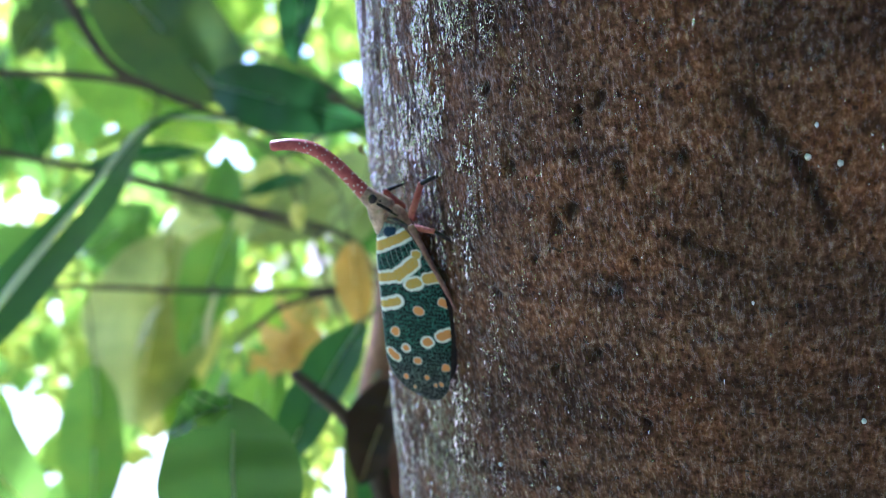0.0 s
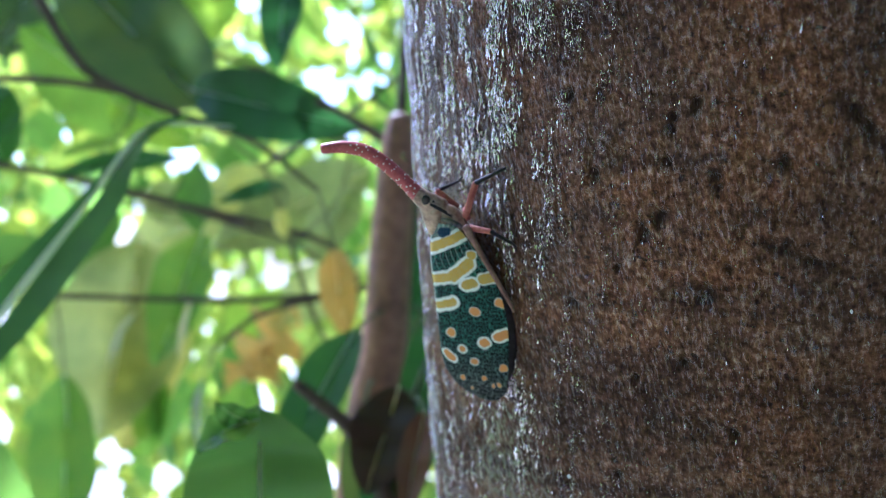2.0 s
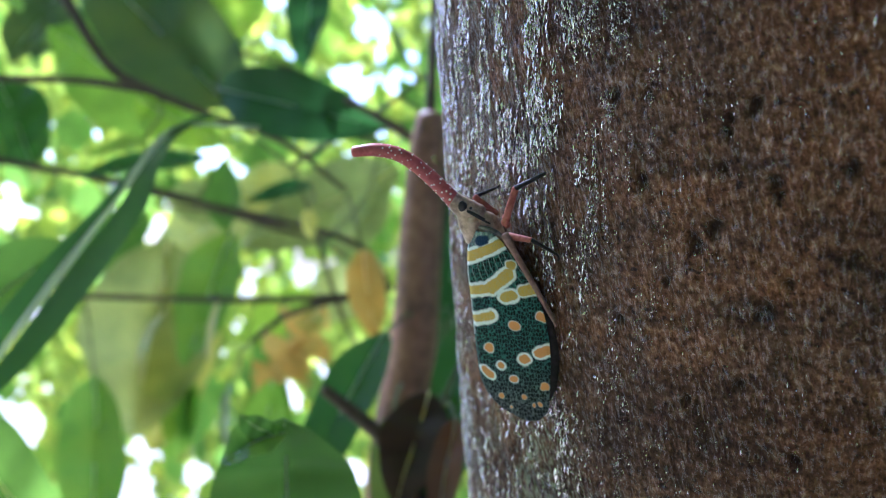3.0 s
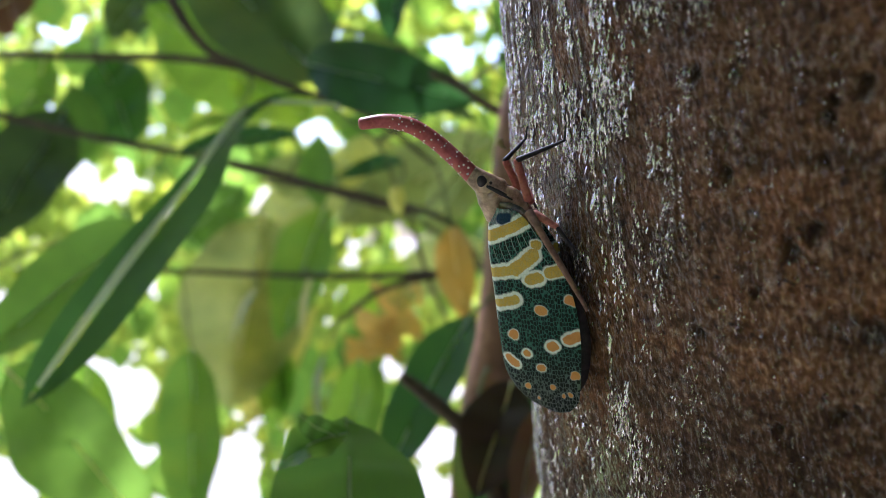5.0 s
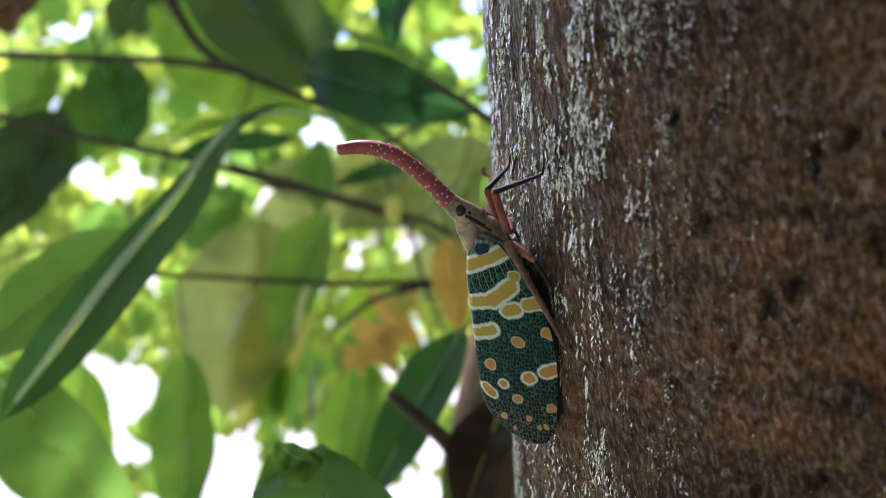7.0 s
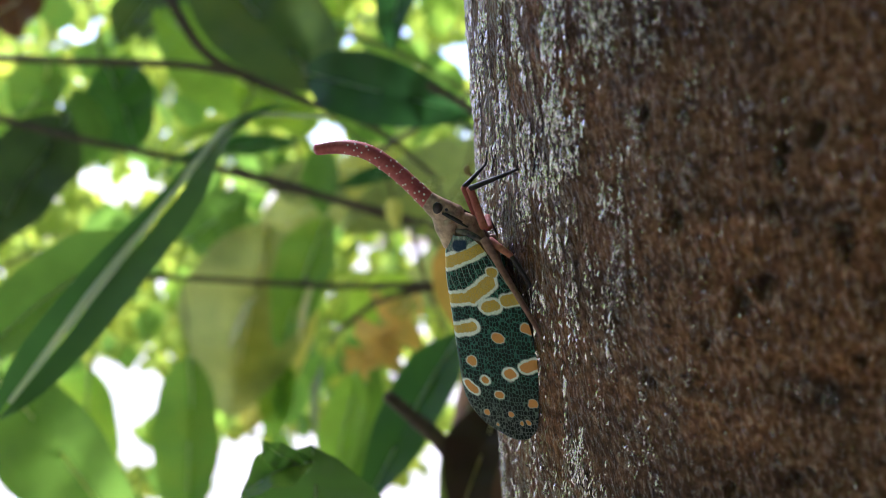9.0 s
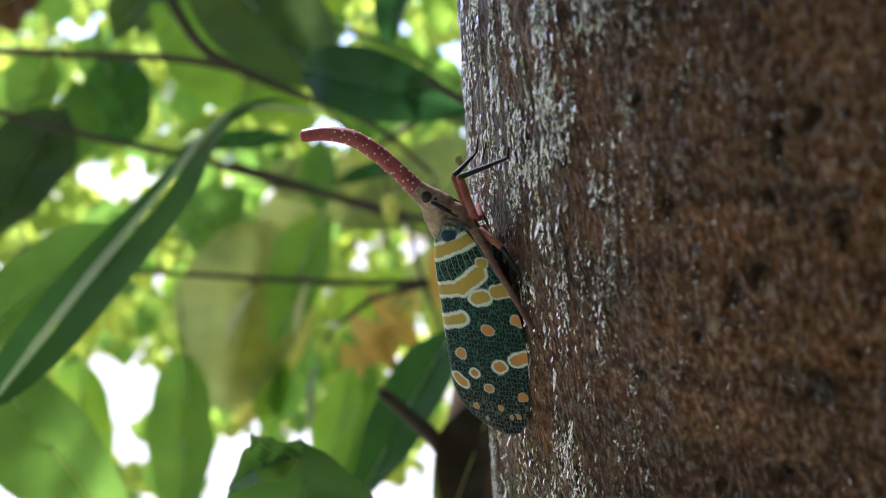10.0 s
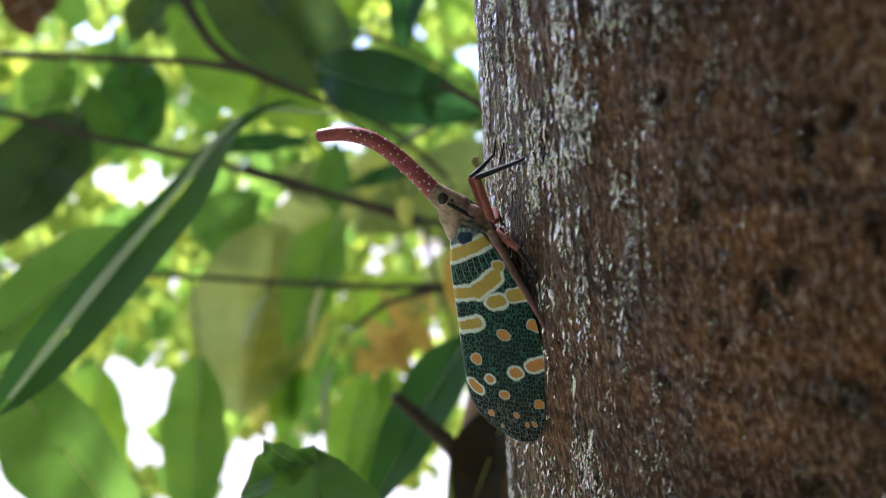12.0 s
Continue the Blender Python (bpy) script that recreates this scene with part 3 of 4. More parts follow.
def wing_mesh(name, side, nb, na):
    """A forewing as a gently bowed sheet; side is -1 or 1. b runs from the belly edge to the back edge, a from the tip to the shoulder."""
    u, w = np.linspace(0, 1, na), np.linspace(0, 1, nb)
    a = -12.9 + 33.6 * (0.5 - 0.5 * np.cos(np.pi * u)) * 0.5 + 33.6 * u * 0.5
    back = np.interp(a, [-12.9, -12.0, -10.5, -8.5, -6.0, 0, 6, 14, 18.5, 20.7], [-1.6, 1.6, 3.6, 5.0, 5.8, 5.95, 5.9, 6.0, 5.4, 3.6])
    front = np.interp(a, [-12.9, -12.0, -10.5, -6, 0, 3, 6, 9.3, 13.3, 16.7, 19.7, 20.7], [-4.3, -5.7, -6.4, -7.0, -7.5, -7.4, -7.1, -6.3, -4.3, -2.3, -0.2, 1.6])
    kern = np.hanning(na // 14 * 2 + 1)
    kern /= kern.sum()
    pad = len(kern) // 2
    back, front = (np.convolve(np.pad(v, pad, mode="edge"), kern, "valid") for v in (back, front))
    A = np.repeat(a[:, None], nb, 1)
    B = front[:, None] + (back - front)[:, None] * w[None]
    bow = 1.0 - ((w - 0.5) * 2) ** 2
    x = -(2.75 - 0.36 * B + 0.55 * bow[None] + 0.02 * A)
    y = 0.40 + 0.93 * B + 0.1 * bow[None]
    ripple = 0.06 * np.sin(A * 2.3 + B) * np.sin(B * 1.7)
    x = x + ripple
    # the back edges meet in a rounded ridge
    x = x + 0.5 * np.clip((w - 0.94) / 0.06, 0, 1)[None] ** 2
    P = np.stack([-side * x, y, A], -1) * MM
    if side > 0:
        P = P[:, ::-1]
        A, B = A[:, ::-1], B[:, ::-1]
    me = grid_mesh(name, P, M["wing"])
    b, a_ = B.reshape(-1), A.reshape(-1)
    wob = 0.26 * (value_noise(np.stack([b * 1.3, a_ * 1.3, 0 * b], 1), 11) - 0.5) + 0.14 * (value_noise(np.stack([b * 3.5, a_ * 3.5, 0 * b], 1), 12) - 0.5)
    edge = lambda d: np.clip(0.5 - d / 0.10, 0, 1)
    gold, pale, orange = (np.zeros(len(b)) for _ in range(3))
    for kind, rows in ((gold, GOLD), (orange, ORANGE)):
        for b0, a0, b1, a1, r, rim in rows:
            d = capsule(b, a_, b0, a0, b1, a1) + wob
            np.maximum(kind, edge(d - r), out=kind)
            np.maximum(pale, np.clip(0.5 - (d - r - rim * 0.92) / 0.24, 0, 1), out=pale)
    # a blue-black spot on a milky patch at the shoulder
    spot = capsule(b, a_, 3.2, 19.0, 2.2, 19.4) + wob
    blue = edge((spot - 0.85) / 3)
    np.maximum(pale, 0.55 * np.clip(1.6 - spot / 1.3, 0, 1) * (0.4 + 0.6 * np.clip(np.sin(b * 7 + a_), 0, 1)), out=pale)
    # a pale seam along the back edge
    np.maximum(pale, 0.8 * np.clip(1 - (np.interp(a_, a, back) - b) / 0.22, 0, 1) * (a_ > 2), out=pale)
    # long veins that fan out from the shoulder
    part_way = (np.interp(a_, a, back) - b) / np.maximum(np.interp(a_, a, back) - np.interp(a_, a, front), 0.1)
    fan = np.abs((part_way * 8 + 0.35 * np.sin(a_ * 0.5)) % 1 - 0.5)
    rays = np.clip(1.25 - (0.5 - fan) * 18, 0, 1) * np.clip((a_ + 6) / 18, 0.2, 1)
    np.maximum(pale, 0.38 * rays * np.clip((a_ - 8) / 8, 0, 1), out=pale)
    for key, value in (("rays", 0.5 * rays), ("gold", gold), ("pale", pale), ("orange", orange), ("blue", blue), ("tipward", np.clip((-a_ - 1.0) / 9.0, 0, 1))):
        me.attributes.new(key, "FLOAT", "POINT").data.foreach_set("value", value.astype(np.float32))
    plan = np.stack([b, a_, 0 * b], 1)
    me.attributes.new("wing_plan", "FLOAT_VECTOR", "POINT").data.foreach_set("vector", plan.reshape(-1).astype(np.float32))
    return me


def blob_mesh(name, centre, radii, mat, n=20, m=None):
    """A rounded egg; m turns it."""
    th, ph = np.linspace(0, np.pi, n), np.linspace(0, 2 * np.pi, 2 * n, endpoint=False)
    P = np.stack([np.sin(th)[:, None] * np.cos(ph), np.sin(th)[:, None] * np.sin(ph), np.cos(th)[:, None] + 0 * ph], -1) * np.array(radii)
    if m is not None:
        P = P @ np.array(m.to_3x3()).T
    return grid_mesh(name, (P + np.array(centre)) * MM, mat, wrap=True)


def rod(name, pts, radii, mat, parent, label="", n=18, sides=10, squash=1.0, hint=(1, 0, 0)):
    return part(name, tube_mesh(name, [np.array(p) * MM for p in pts], [r * MM for r in radii], mat, n, sides, squash, hint), parent, label)


# hip and knee of the forelegs
FORE_NEAR = [(-2.6, -0.9, 21.7), (-4.0, 0.2, 28.1)]
FORE_FAR = [(2.2, 0.6, 22.0), (3.0, 2.0, 26.2)]
MIDDLE_HIP = (-2.8, -1.6, 19.6)
joints = {}


def build_lanternfly():
    fly = new("lanternfly")
    tagged(fly, "red-snouted lanternfly with green yellow-spotted wings on the trunk", "insect")
    part("forewing", wing_mesh("forewing", -1, 150, 420), fly, "dark green forewing with yellow bands and ringed orange spots")
    part("forewing", wing_mesh("forewing", 1, 50, 140), fly, "dark green forewing with yellow bands and ringed orange spots")
    rod("abdomen", [(0, 0.8, 18), (0, -0.2, 11), (0, -1.2, 3), (0, -2.0, -5)], [1.6, 2.2, 1.8, 0.6], M["belly"], fly, "brown abdomen under the wings", 20, 20)
    # a dark strip that stands in for the shade between wing and bark
    rod("under_wing_shade", [(-3.8, -4.8, 10.5), (-4.3, -6.4, 5), (-4.4, -7.0, -1), (-4.2, -6.2, -7), (-3.8, -4.2, -11.0)], [0.5, 0.9, 1.05, 0.85, 0.35], M["hind"], fly, "dark strip in place of the shade between wing and trunk", 30, 14, 0.4)
    rod("thorax", [(0, 3.0, 22.6), (0, 2.2, 21.4), (0, 1.6, 19.4), (0, 1.2, 16.5)], [1.2, 2.0, 2.4, 2.0], M["head"], fly, "tan thorax", 24, 24)
    # the collar plate behind the head
    rod("pronotum", [(0, 5.6, 24.0), (0, 4.7, 21.6), (0, 4.2, 18.6)], [1.5, 2.05, 1.6], M["head"], fly, "tan collar plate behind the head", 20, 22)
    rod("tegula", [(-1.9, 3.2, 21.3), (-2.35, 1.8, 20.9), (-2.6, 0.5, 20.3), (-2.6, -0.4, 19.6)], [0.30, 0.50, 0.46, 0.25], M["thorax"], fly, "grey-green wing shoulder", 14, 14)
    head = rod("head", [(0, 7.3, 25.9), (0, 6.3, 24.8), (0, 5.0, 23.7), (0, 3.0, 22.8)], [1.30, 1.60, 1.85, 1.6], M["head"], fly, "tan head", 24, 22)
    line = [(0, 22.2, 34.9), (0, 18.6, 34.9), (0, 15.0, 33.8), (0, 12.0, 31.4), (0, 9.4, 28.5), (0, 7.4, 26.0), (0, 6.4, 24.8)]
    radii = [0.88, 1.06, 1.15, 1.2, 1.2, 1.3, 1.5]
    snout = rod("snout", line, radii, M["snout"], fly, "long upcurved red snout with white dots", 60, 22)
    c = smooth_path(line, 120)
    rr = np.interp(np.linspace(0, 1, 120), np.linspace(0, 1, len(radii)), radii)
    random.seed(7)
    for row, ang in enumerate((-150, -118, -88, -60, -30, 0, 30, 62, 90, 122)):
        for i in range(24 + (row % 2) * 5, 104, random.choice((8, 9, 10))):
            k = min(119, i + random.randint(-2, 2))
            t = c[min(k + 1, 119)] - c[max(k - 1, 0)]
            t = t / np.linalg.norm(t)
            e2 = np.cross(t, (1, 0, 0))
            al = radians(ang + random.uniform(-9, 9) + 180)
            at = c[k] + rr[k] * 0.97 * (math.cos(al) * np.array((1, 0, 0)) + math.sin(al) * e2)
            size = random.uniform(0.10, 0.20)
            part("wax_dot", dot_mesh, snout, "", Matrix.Translation(Vector(at) * MM) @ Matrix.Scale(size, 4))
    for side in (-1, 1):
        eye = part("eye", blob_mesh("eye", (side * 1.40, 5.6, 24.7), (0.46, 0.78, 0.98), M["eye"], 16), fly, "dark oval compound eye")
        part("ocellus", blob_mesh("ocellus", (side * 1.70, 4.3, 24.5), (0.22, 0.25, 0.25), M["eye"], 8), eye)
        rod("antenna", [(side * 1.9, 4.6, 24.0), (side * 2.25, 3.4, 23.3), (side * 2.5, 2.2, 22.7)], [0.22, 0.30, 0.16], M["black"], fly, "short black antenna")
        rod("cheek_stripe", [(side * 1.9, 4.9, 24.1), (side * 2.55, 3.0, 23.0), (side * 2.9, 1.4, 22.0)], [0.20, 0.24, 0.12], M["black"], head, "black cheek stripe", 14, 10, 0.5)
    for side in (-1, 1):
        part("cheek", blob_mesh("cheek", (side * 1.62, 4.3, 22.5), (0.42, 1.05, 0.62), M["cheek"], 12, Matrix.Rotation(radians(-20), 4, "X")), head, "cream-coloured cheek")
    beak = rod("beak", [(0, 1.0, 22.0), (0, -1.5, 18), (0, -2.8, 12)], [0.5, 0.4, 0.25], M["leg_pink"], fly, "thin sucking beak")
    # legs: an upper part, and the shin with its foot
    def leg(name, pts, radii, mats, label):
        femur = rod(name, pts[:2], radii[:2], mats[0], fly, label, 10, 12, 0.7)
        shin = rod("tibia", pts[1:], [radii[1] * 0.8, *radii[2:]], mats[1], femur, "", 18, 10)
        return femur, shin
    red = (M["leg_red"], M["black"])
    joints["near"] = leg("foreleg", [FORE_NEAR[0], FORE_NEAR[1], (-4.0, -6.0, 30.0), (-4.0, -6.7, 30.6), (-4.0, -7.0, 32.4)], [0.62, 0.55, 0.21, 0.17, 0.10], red, "red foreleg with a black shin")
    joints["far"] = leg("foreleg", [FORE_FAR[0], FORE_FAR[1], (6.6, -0.8, 28.0), (7.0, -1.3, 28.6), (7.2, -1.6, 30.2)], [0.62, 0.52, 0.21, 0.17, 0.10], red, "red foreleg with a black shin")
    joints["middle"] = leg("middle_leg", [MIDDLE_HIP, (-6.0, -5.0, 19.8), (-6.0, -8.6, 17.2), (-6.0, -9.0, 16.0)], [0.65, 0.45, 0.24, 0.14], red, "red middle leg with a black shin")
    leg("middle_leg", [(2.6, -1.0, 19.6), (5.4, -0.6, 20.6), (7.2, -1.4, 17.4), (7.4, -1.8, 16.0)], [0.65, 0.45, 0.24, 0.14], red, "red middle leg with a black shin")
    leg("hind_leg", [(-3.2, -0.8, 20.0), (-4.2, -1.6, 18.6), (-6.5, -7.0, 7.4), (-6.6, -7.8, 5.2)], [0.7, 0.68, 0.36, 0.2], (M["leg_pink"], M["leg_pink"]), "pinkish hind leg")
    leg("hind_leg", [(3.2, -1.2, 18.0), (4.4, -1.6, 15.2), (5.4, -2.2, 5.6), (5.4, -2.4, 3.4)], [0.7, 0.62, 0.36, 0.2], (M["leg_pink"], M["leg_pink"]), "pinkish hind leg")
    return fly


dot_mesh = blob_mesh("wax_dot", (0, 0, 0), (1, 1, 1), M["wax"], 6)
fly = build_lanternfly()


# ---- the shrub behind the trunk ----
shrub = new("shrub")
shrub.location = (-0.15, 0.7, 0.0)
tagged(shrub, "broad-leaved shrub with drooping green leaves, some yellowing", "shrub")

LEAF_BASES, BRANCH_POINTS = [], np.zeros((0, 3))


def leaf(base, tip, width, turn, arch, mat, via=None, blunt=False, label="", ragged=False, rib=1.0):
    """A leaf blade from base to tip with a raised midrib; turn rolls it about its length, arch bows it, via leads its middle through a place."""
    base, tip = np.array(base), np.array(tip)
    length = np.linalg.norm(tip - base)
    n, k = 26, 13
    line = smooth_path([base, *([np.array(v) for v in via] if via is not None else [(base + tip) / 2]), tip], n)
    up = np.gradient(line, axis=0)
    up /= np.linalg.norm(up, axis=1)[:, None]
    face = np.array([0.1, -1.0, 0.15]) - up * (up @ np.array([0.1, -1.0, 0.15]))[:, None]
    face /= np.linalg.norm(face, axis=1)[:, None]
    across = np.cross(face, up)
    a = radians(turn)
    across, face = math.cos(a) * across + math.sin(a) * face, math.cos(a) * face - math.sin(a) * across
    u, w = np.linspace(0, 1, n)[:, None], np.linspace(-1, 1, k)[None]
    half = width / 2 * (np.sin(np.pi * u ** (np.where(w < 0, 4.2, 2.1) if via is not None else 0.9 if blunt else 0.82)) ** (0.5 if blunt else 0.72))
    if via is not None:
        half = half * np.where(w < 0, 0.55, 1.0)
    seed = int(abs(base[0] * 1e4 + base[2] * 1e3))
    if ragged:
        half = half * (0.72 + 0.30 * np.sin(u * 23 + seed + 2.2 * np.sign(w)) + 0.16 * np.sin(u * 51 + 3 * w + seed))
    ruffle = (0.14 if ragged else 0.05) * width * np.sin(u * 9 + seed) * w ** 2 + 0.04 * width * np.sin(u * 17 + seed * 2 + w)
    depth = arch * length * np.sin(np.pi * u) - 0.16 * width * (1 - np.abs(w)) * (half / (width / 2) + 0.001) + ruffle
    P = line[:, None] + across[:, None] * (w * half)[..., None] + face[:, None] * depth[..., None]
    if via is not None:
        # its two halves fold up from the midrib
        P = P + face[:, None] * (0.12 * np.abs(w) * half)[..., None]
    blade = grid_mesh("leaf", P, mat)
    if via is not None:
        # the broad pale midrib takes the place of the blade's middle; sheen is in its colour
        bm = bmesh.new()
        bm.from_mesh(blade)
        bm.faces.ensure_lookup_table()
        bmesh.ops.delete(bm, geom=[f for f in bm.faces if f.index % (k - 1) in (k // 2 - 1, k // 2) and f.index // (k - 1) > 6], context="FACES_ONLY")
        bm.to_mesh(blade)
        bm.free()
    ob = new("leaf", blade)
    ob.parent = shrub
    ob.matrix_parent_inverse = Matrix.Translation((0.15, -0.7, 0.0))
    if label:
        tagged(ob, label)
    mid = P[:, k // 2] + face * 0.0004
    thick = width * (2.6 if via is not None else 0.55 * rib)
    rib = new("midrib", tube_mesh("midrib", [mid[i] for i in (0, 6, 12, 18, 24)], [thick * f for f in ((0.012, 0.016, 0.026, 0.030, 0.012) if via is not None else (0.030, 0.026, 0.022, 0.016, 0.005))], M["midrib"], 16, 6))
    rib.parent = ob
    LEAF_BASES.append((ob, base, up[0]))
    return ob


def twig(points, r0, r1, mat=None, label=""):
    radii = np.linspace(r0, r1, len(points)) * (1.0 if mat else 0.82)
    n = 10 * len(points)
    global BRANCH_POINTS
    BRANCH_POINTS = np.concatenate([BRANCH_POINTS, smooth_path(points, n)])
    me = tube_mesh("branch", points, radii, mat or M["twig"], n, 12)
    ob = new("branch", me)
    ob.parent = shrub
    ob.matrix_parent_inverse = Matrix.Translation((0.15, -0.7, 0.0))
    if label:
        tagged(ob, label)
    return ob


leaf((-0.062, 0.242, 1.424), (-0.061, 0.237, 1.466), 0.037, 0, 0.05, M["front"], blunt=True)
leaf((-0.060, 0.235, 1.463), (-0.075, 0.231, 1.456), 0.011, 40, 0.2, M["mid"])
leaf((-0.062, 0.234, 1.462), (-0.070, 0.231, 1.468), 0.008, -30, 0.15, M["mid"])
leaf((-0.215, 0.791, 1.628), (-0.360, 0.835, 1.771), 0.095, 10, 0.08, M["olive"], label="dark olive leaf")
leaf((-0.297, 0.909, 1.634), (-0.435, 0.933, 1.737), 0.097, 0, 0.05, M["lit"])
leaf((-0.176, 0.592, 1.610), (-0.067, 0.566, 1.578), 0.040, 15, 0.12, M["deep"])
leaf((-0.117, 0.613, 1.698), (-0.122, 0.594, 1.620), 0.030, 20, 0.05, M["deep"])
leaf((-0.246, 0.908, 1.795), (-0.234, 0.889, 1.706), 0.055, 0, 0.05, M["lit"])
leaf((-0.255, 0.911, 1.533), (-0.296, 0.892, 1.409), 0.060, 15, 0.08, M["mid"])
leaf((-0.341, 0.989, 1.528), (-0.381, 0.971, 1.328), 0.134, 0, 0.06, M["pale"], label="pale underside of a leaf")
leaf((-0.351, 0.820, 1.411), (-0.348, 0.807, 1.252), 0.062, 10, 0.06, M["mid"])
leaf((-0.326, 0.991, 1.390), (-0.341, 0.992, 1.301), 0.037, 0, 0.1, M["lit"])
leaf((-0.165, 0.883, 1.464), (-0.225, 0.861, 1.385), 0.070, -20, 0.2, M["withered"], ragged=True, label="withered yellow-brown leaf with torn edges")
leaf((-0.189, 0.889, 1.453), (-0.180, 0.879, 1.383), 0.030, 25, 0.2, M["withered"], ragged=True, label="withered yellow-brown leaf with torn edges")
leaf((-0.094, 0.632, 1.511), (-0.085, 0.622, 1.451), 0.025, 10, 0.15, M["yellow"], label="yellow leaf")
leaf((-0.115, 1.114, 1.608), (-0.292, 1.091, 1.518), 0.082, 0, 0.06, M["pale"], label="pale underside of a leaf")
leaf((-0.133, 1.145, 1.490), (-0.236, 1.093, 1.438), 0.065, 0, 0.06, M["pale"], label="pale underside of a leaf")
leaf((-0.061, 0.464, 1.470), (-0.097, 0.416, 1.397), 0.027, 20, 0.08, M["deep"], rib=1.6)
leaf((-0.013, 0.420, 1.482), (-0.034, 0.401, 1.431), 0.022, 20, 0.12, M["deep"])
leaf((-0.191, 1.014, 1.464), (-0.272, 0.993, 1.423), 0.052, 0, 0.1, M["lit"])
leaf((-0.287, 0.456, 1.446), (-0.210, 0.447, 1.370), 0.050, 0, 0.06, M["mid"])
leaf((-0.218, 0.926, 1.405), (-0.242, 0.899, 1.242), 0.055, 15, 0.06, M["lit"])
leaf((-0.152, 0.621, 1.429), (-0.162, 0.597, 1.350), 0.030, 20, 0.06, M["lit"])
leaf((-0.025, 0.369, 1.444), (-0.033, 0.359, 1.403), 0.013, 20, 0.1, M["brown"], label="dead brown leaf")
# narrow pale leaves take the place of bright streaks of sheen
leaf((-0.289, 0.822, 1.465), (-0.310, 0.807, 1.416), 0.009, 35, 0.1, M["sheen"], label="narrow pale leaf standing in for a streak of sheen")
leaf((-0.244, 0.829, 1.472), (-0.251, 0.817, 1.420), 0.009, 35, 0.1, M["sheen"], label="narrow pale leaf standing in for a streak of sheen")
leaf((-0.228, 0.800, 1.408), (-0.229, 0.789, 1.348), 0.009, 35, 0.1, M["sheen"], label="narrow pale leaf standing in for a streak of sheen")
leaf((-0.122, 0.595, 1.536), (-0.120, 0.595, 1.516), 0.010, 0, 0.1, M["pale"])
leaf((-0.333, 0.891, 1.657), (-0.247, 0.854, 1.607), 0.055, 0, 0.06, M["lit"])
twig([(-0.310, 0.667, 1.705), (-0.276, 0.669, 1.646), (-0.245, 0.670, 1.624), (-0.206, 0.672, 1.607), (-0.152, 0.673, 1.585), (-0.111, 0.675, 1.552)], 0.0051, 0.0020)
twig([(-0.560, 0.655, 1.640), (-0.450, 0.662, 1.641), (-0.358, 0.667, 1.636), (-0.292, 0.669, 1.632), (-0.244, 0.670, 1.624)], 0.0031, 0.0035)
twig([(-0.560, 0.672, 1.622), (-0.455, 0.681, 1.604), (-0.362, 0.687, 1.581), (-0.286, 0.690, 1.565), (-0.241, 0.691, 1.552), (-0.153, 0.694, 1.530), (-0.105, 0.696, 1.513), (-0.086, 0.697, 1.487)], 0.0036, 0.0024)
twig([(-0.480, 0.780, 1.476), (-0.368, 0.789, 1.479), (-0.258, 0.792, 1.474), (-0.198, 0.794, 1.472), (-0.120, 0.796, 1.474), (-0.092, 0.797, 1.480)], 0.0025, 0.0037)
twig([(-0.120, 0.796, 1.474), (-0.175, 0.795, 1.461), (-0.209, 0.794, 1.438)], 0.0032, 0.0028)
twig([(-0.132, 0.594, 1.561), (-0.083, 0.595, 1.589), (-0.048, 0.596, 1.614)], 0.0019, 0.0016)
twig([(-0.076, 0.377, 1.454), (-0.067, 0.379, 1.446), (-0.056, 0.380, 1.436), (-0.047, 0.382, 1.421), (-0.041, 0.382, 1.403)], 0.0026, 0.0050)
twig([(-0.044, 0.385, 1.416), (-0.036, 0.387, 1.431), (-0.032, 0.388, 1.445)], 0.0018, 0.0030)
twig([(-0.040, 0.511, 1.576), (-0.043, 0.511, 1.557), (-0.047, 0.512, 1.520), (-0.052, 0.512, 1.463), (-0.061, 0.513, 1.415), (-0.067, 0.513, 1.362), (-0.097, 0.563, 1.100), (-0.130, 0.640, 0.500), (-0.150, 0.700, -0.050)], 0.0080, 0.0190, M["stem"])
twig([(-0.034, 0.513, 1.667), (-0.038, 0.514, 1.622), (-0.040, 0.514, 1.592), (-0.042, 0.514, 1.566)], 0.0026, 0.0036)
twig([(-0.045, 0.524, 1.563), (-0.059, 0.524, 1.572), (-0.072, 0.524, 1.581), (-0.087, 0.523, 1.589)], 0.0034, 0.0020)
twig([(-0.036, 0.549, 1.561), (-0.046, 0.550, 1.472), (-0.057, 0.551, 1.355)], 0.0054, 0.0073)
twig([(-0.151, 0.795, 1.516), (-0.138, 0.796, 1.469), (-0.124, 0.797, 1.435)], 0.0021, 0.0021)
leaf((-0.105, 0.403, 1.559), (-0.167, 0.279, 1.460), 0.023, -12, 0.0, M["arched"], via=((-0.123, 0.395, 1.563), (-0.133, 0.373, 1.554), (-0.136, 0.350, 1.540), (-0.137, 0.331, 1.527), (-0.145, 0.309, 1.506), (-0.156, 0.291, 1.481)))
leaf((-0.503, 0.861, 1.677), (-0.531, 0.855, 1.614), 0.055, 0, 0.06, M["mid"])
leaf((-0.441, 0.976, 1.795), (-0.483, 0.946, 1.705), 0.060, 10, 0.06, M["olive"], label="dark olive leaf")
leaf((-0.274, 0.903, 1.761), (-0.333, 0.892, 1.673), 0.078, 0, 0.06, M["olive"], label="dark olive leaf")
leaf((-0.435, 0.773, 1.614), (-0.495, 0.741, 1.503), 0.078, 0, 0.06, M["olive"], label="dark olive leaf")
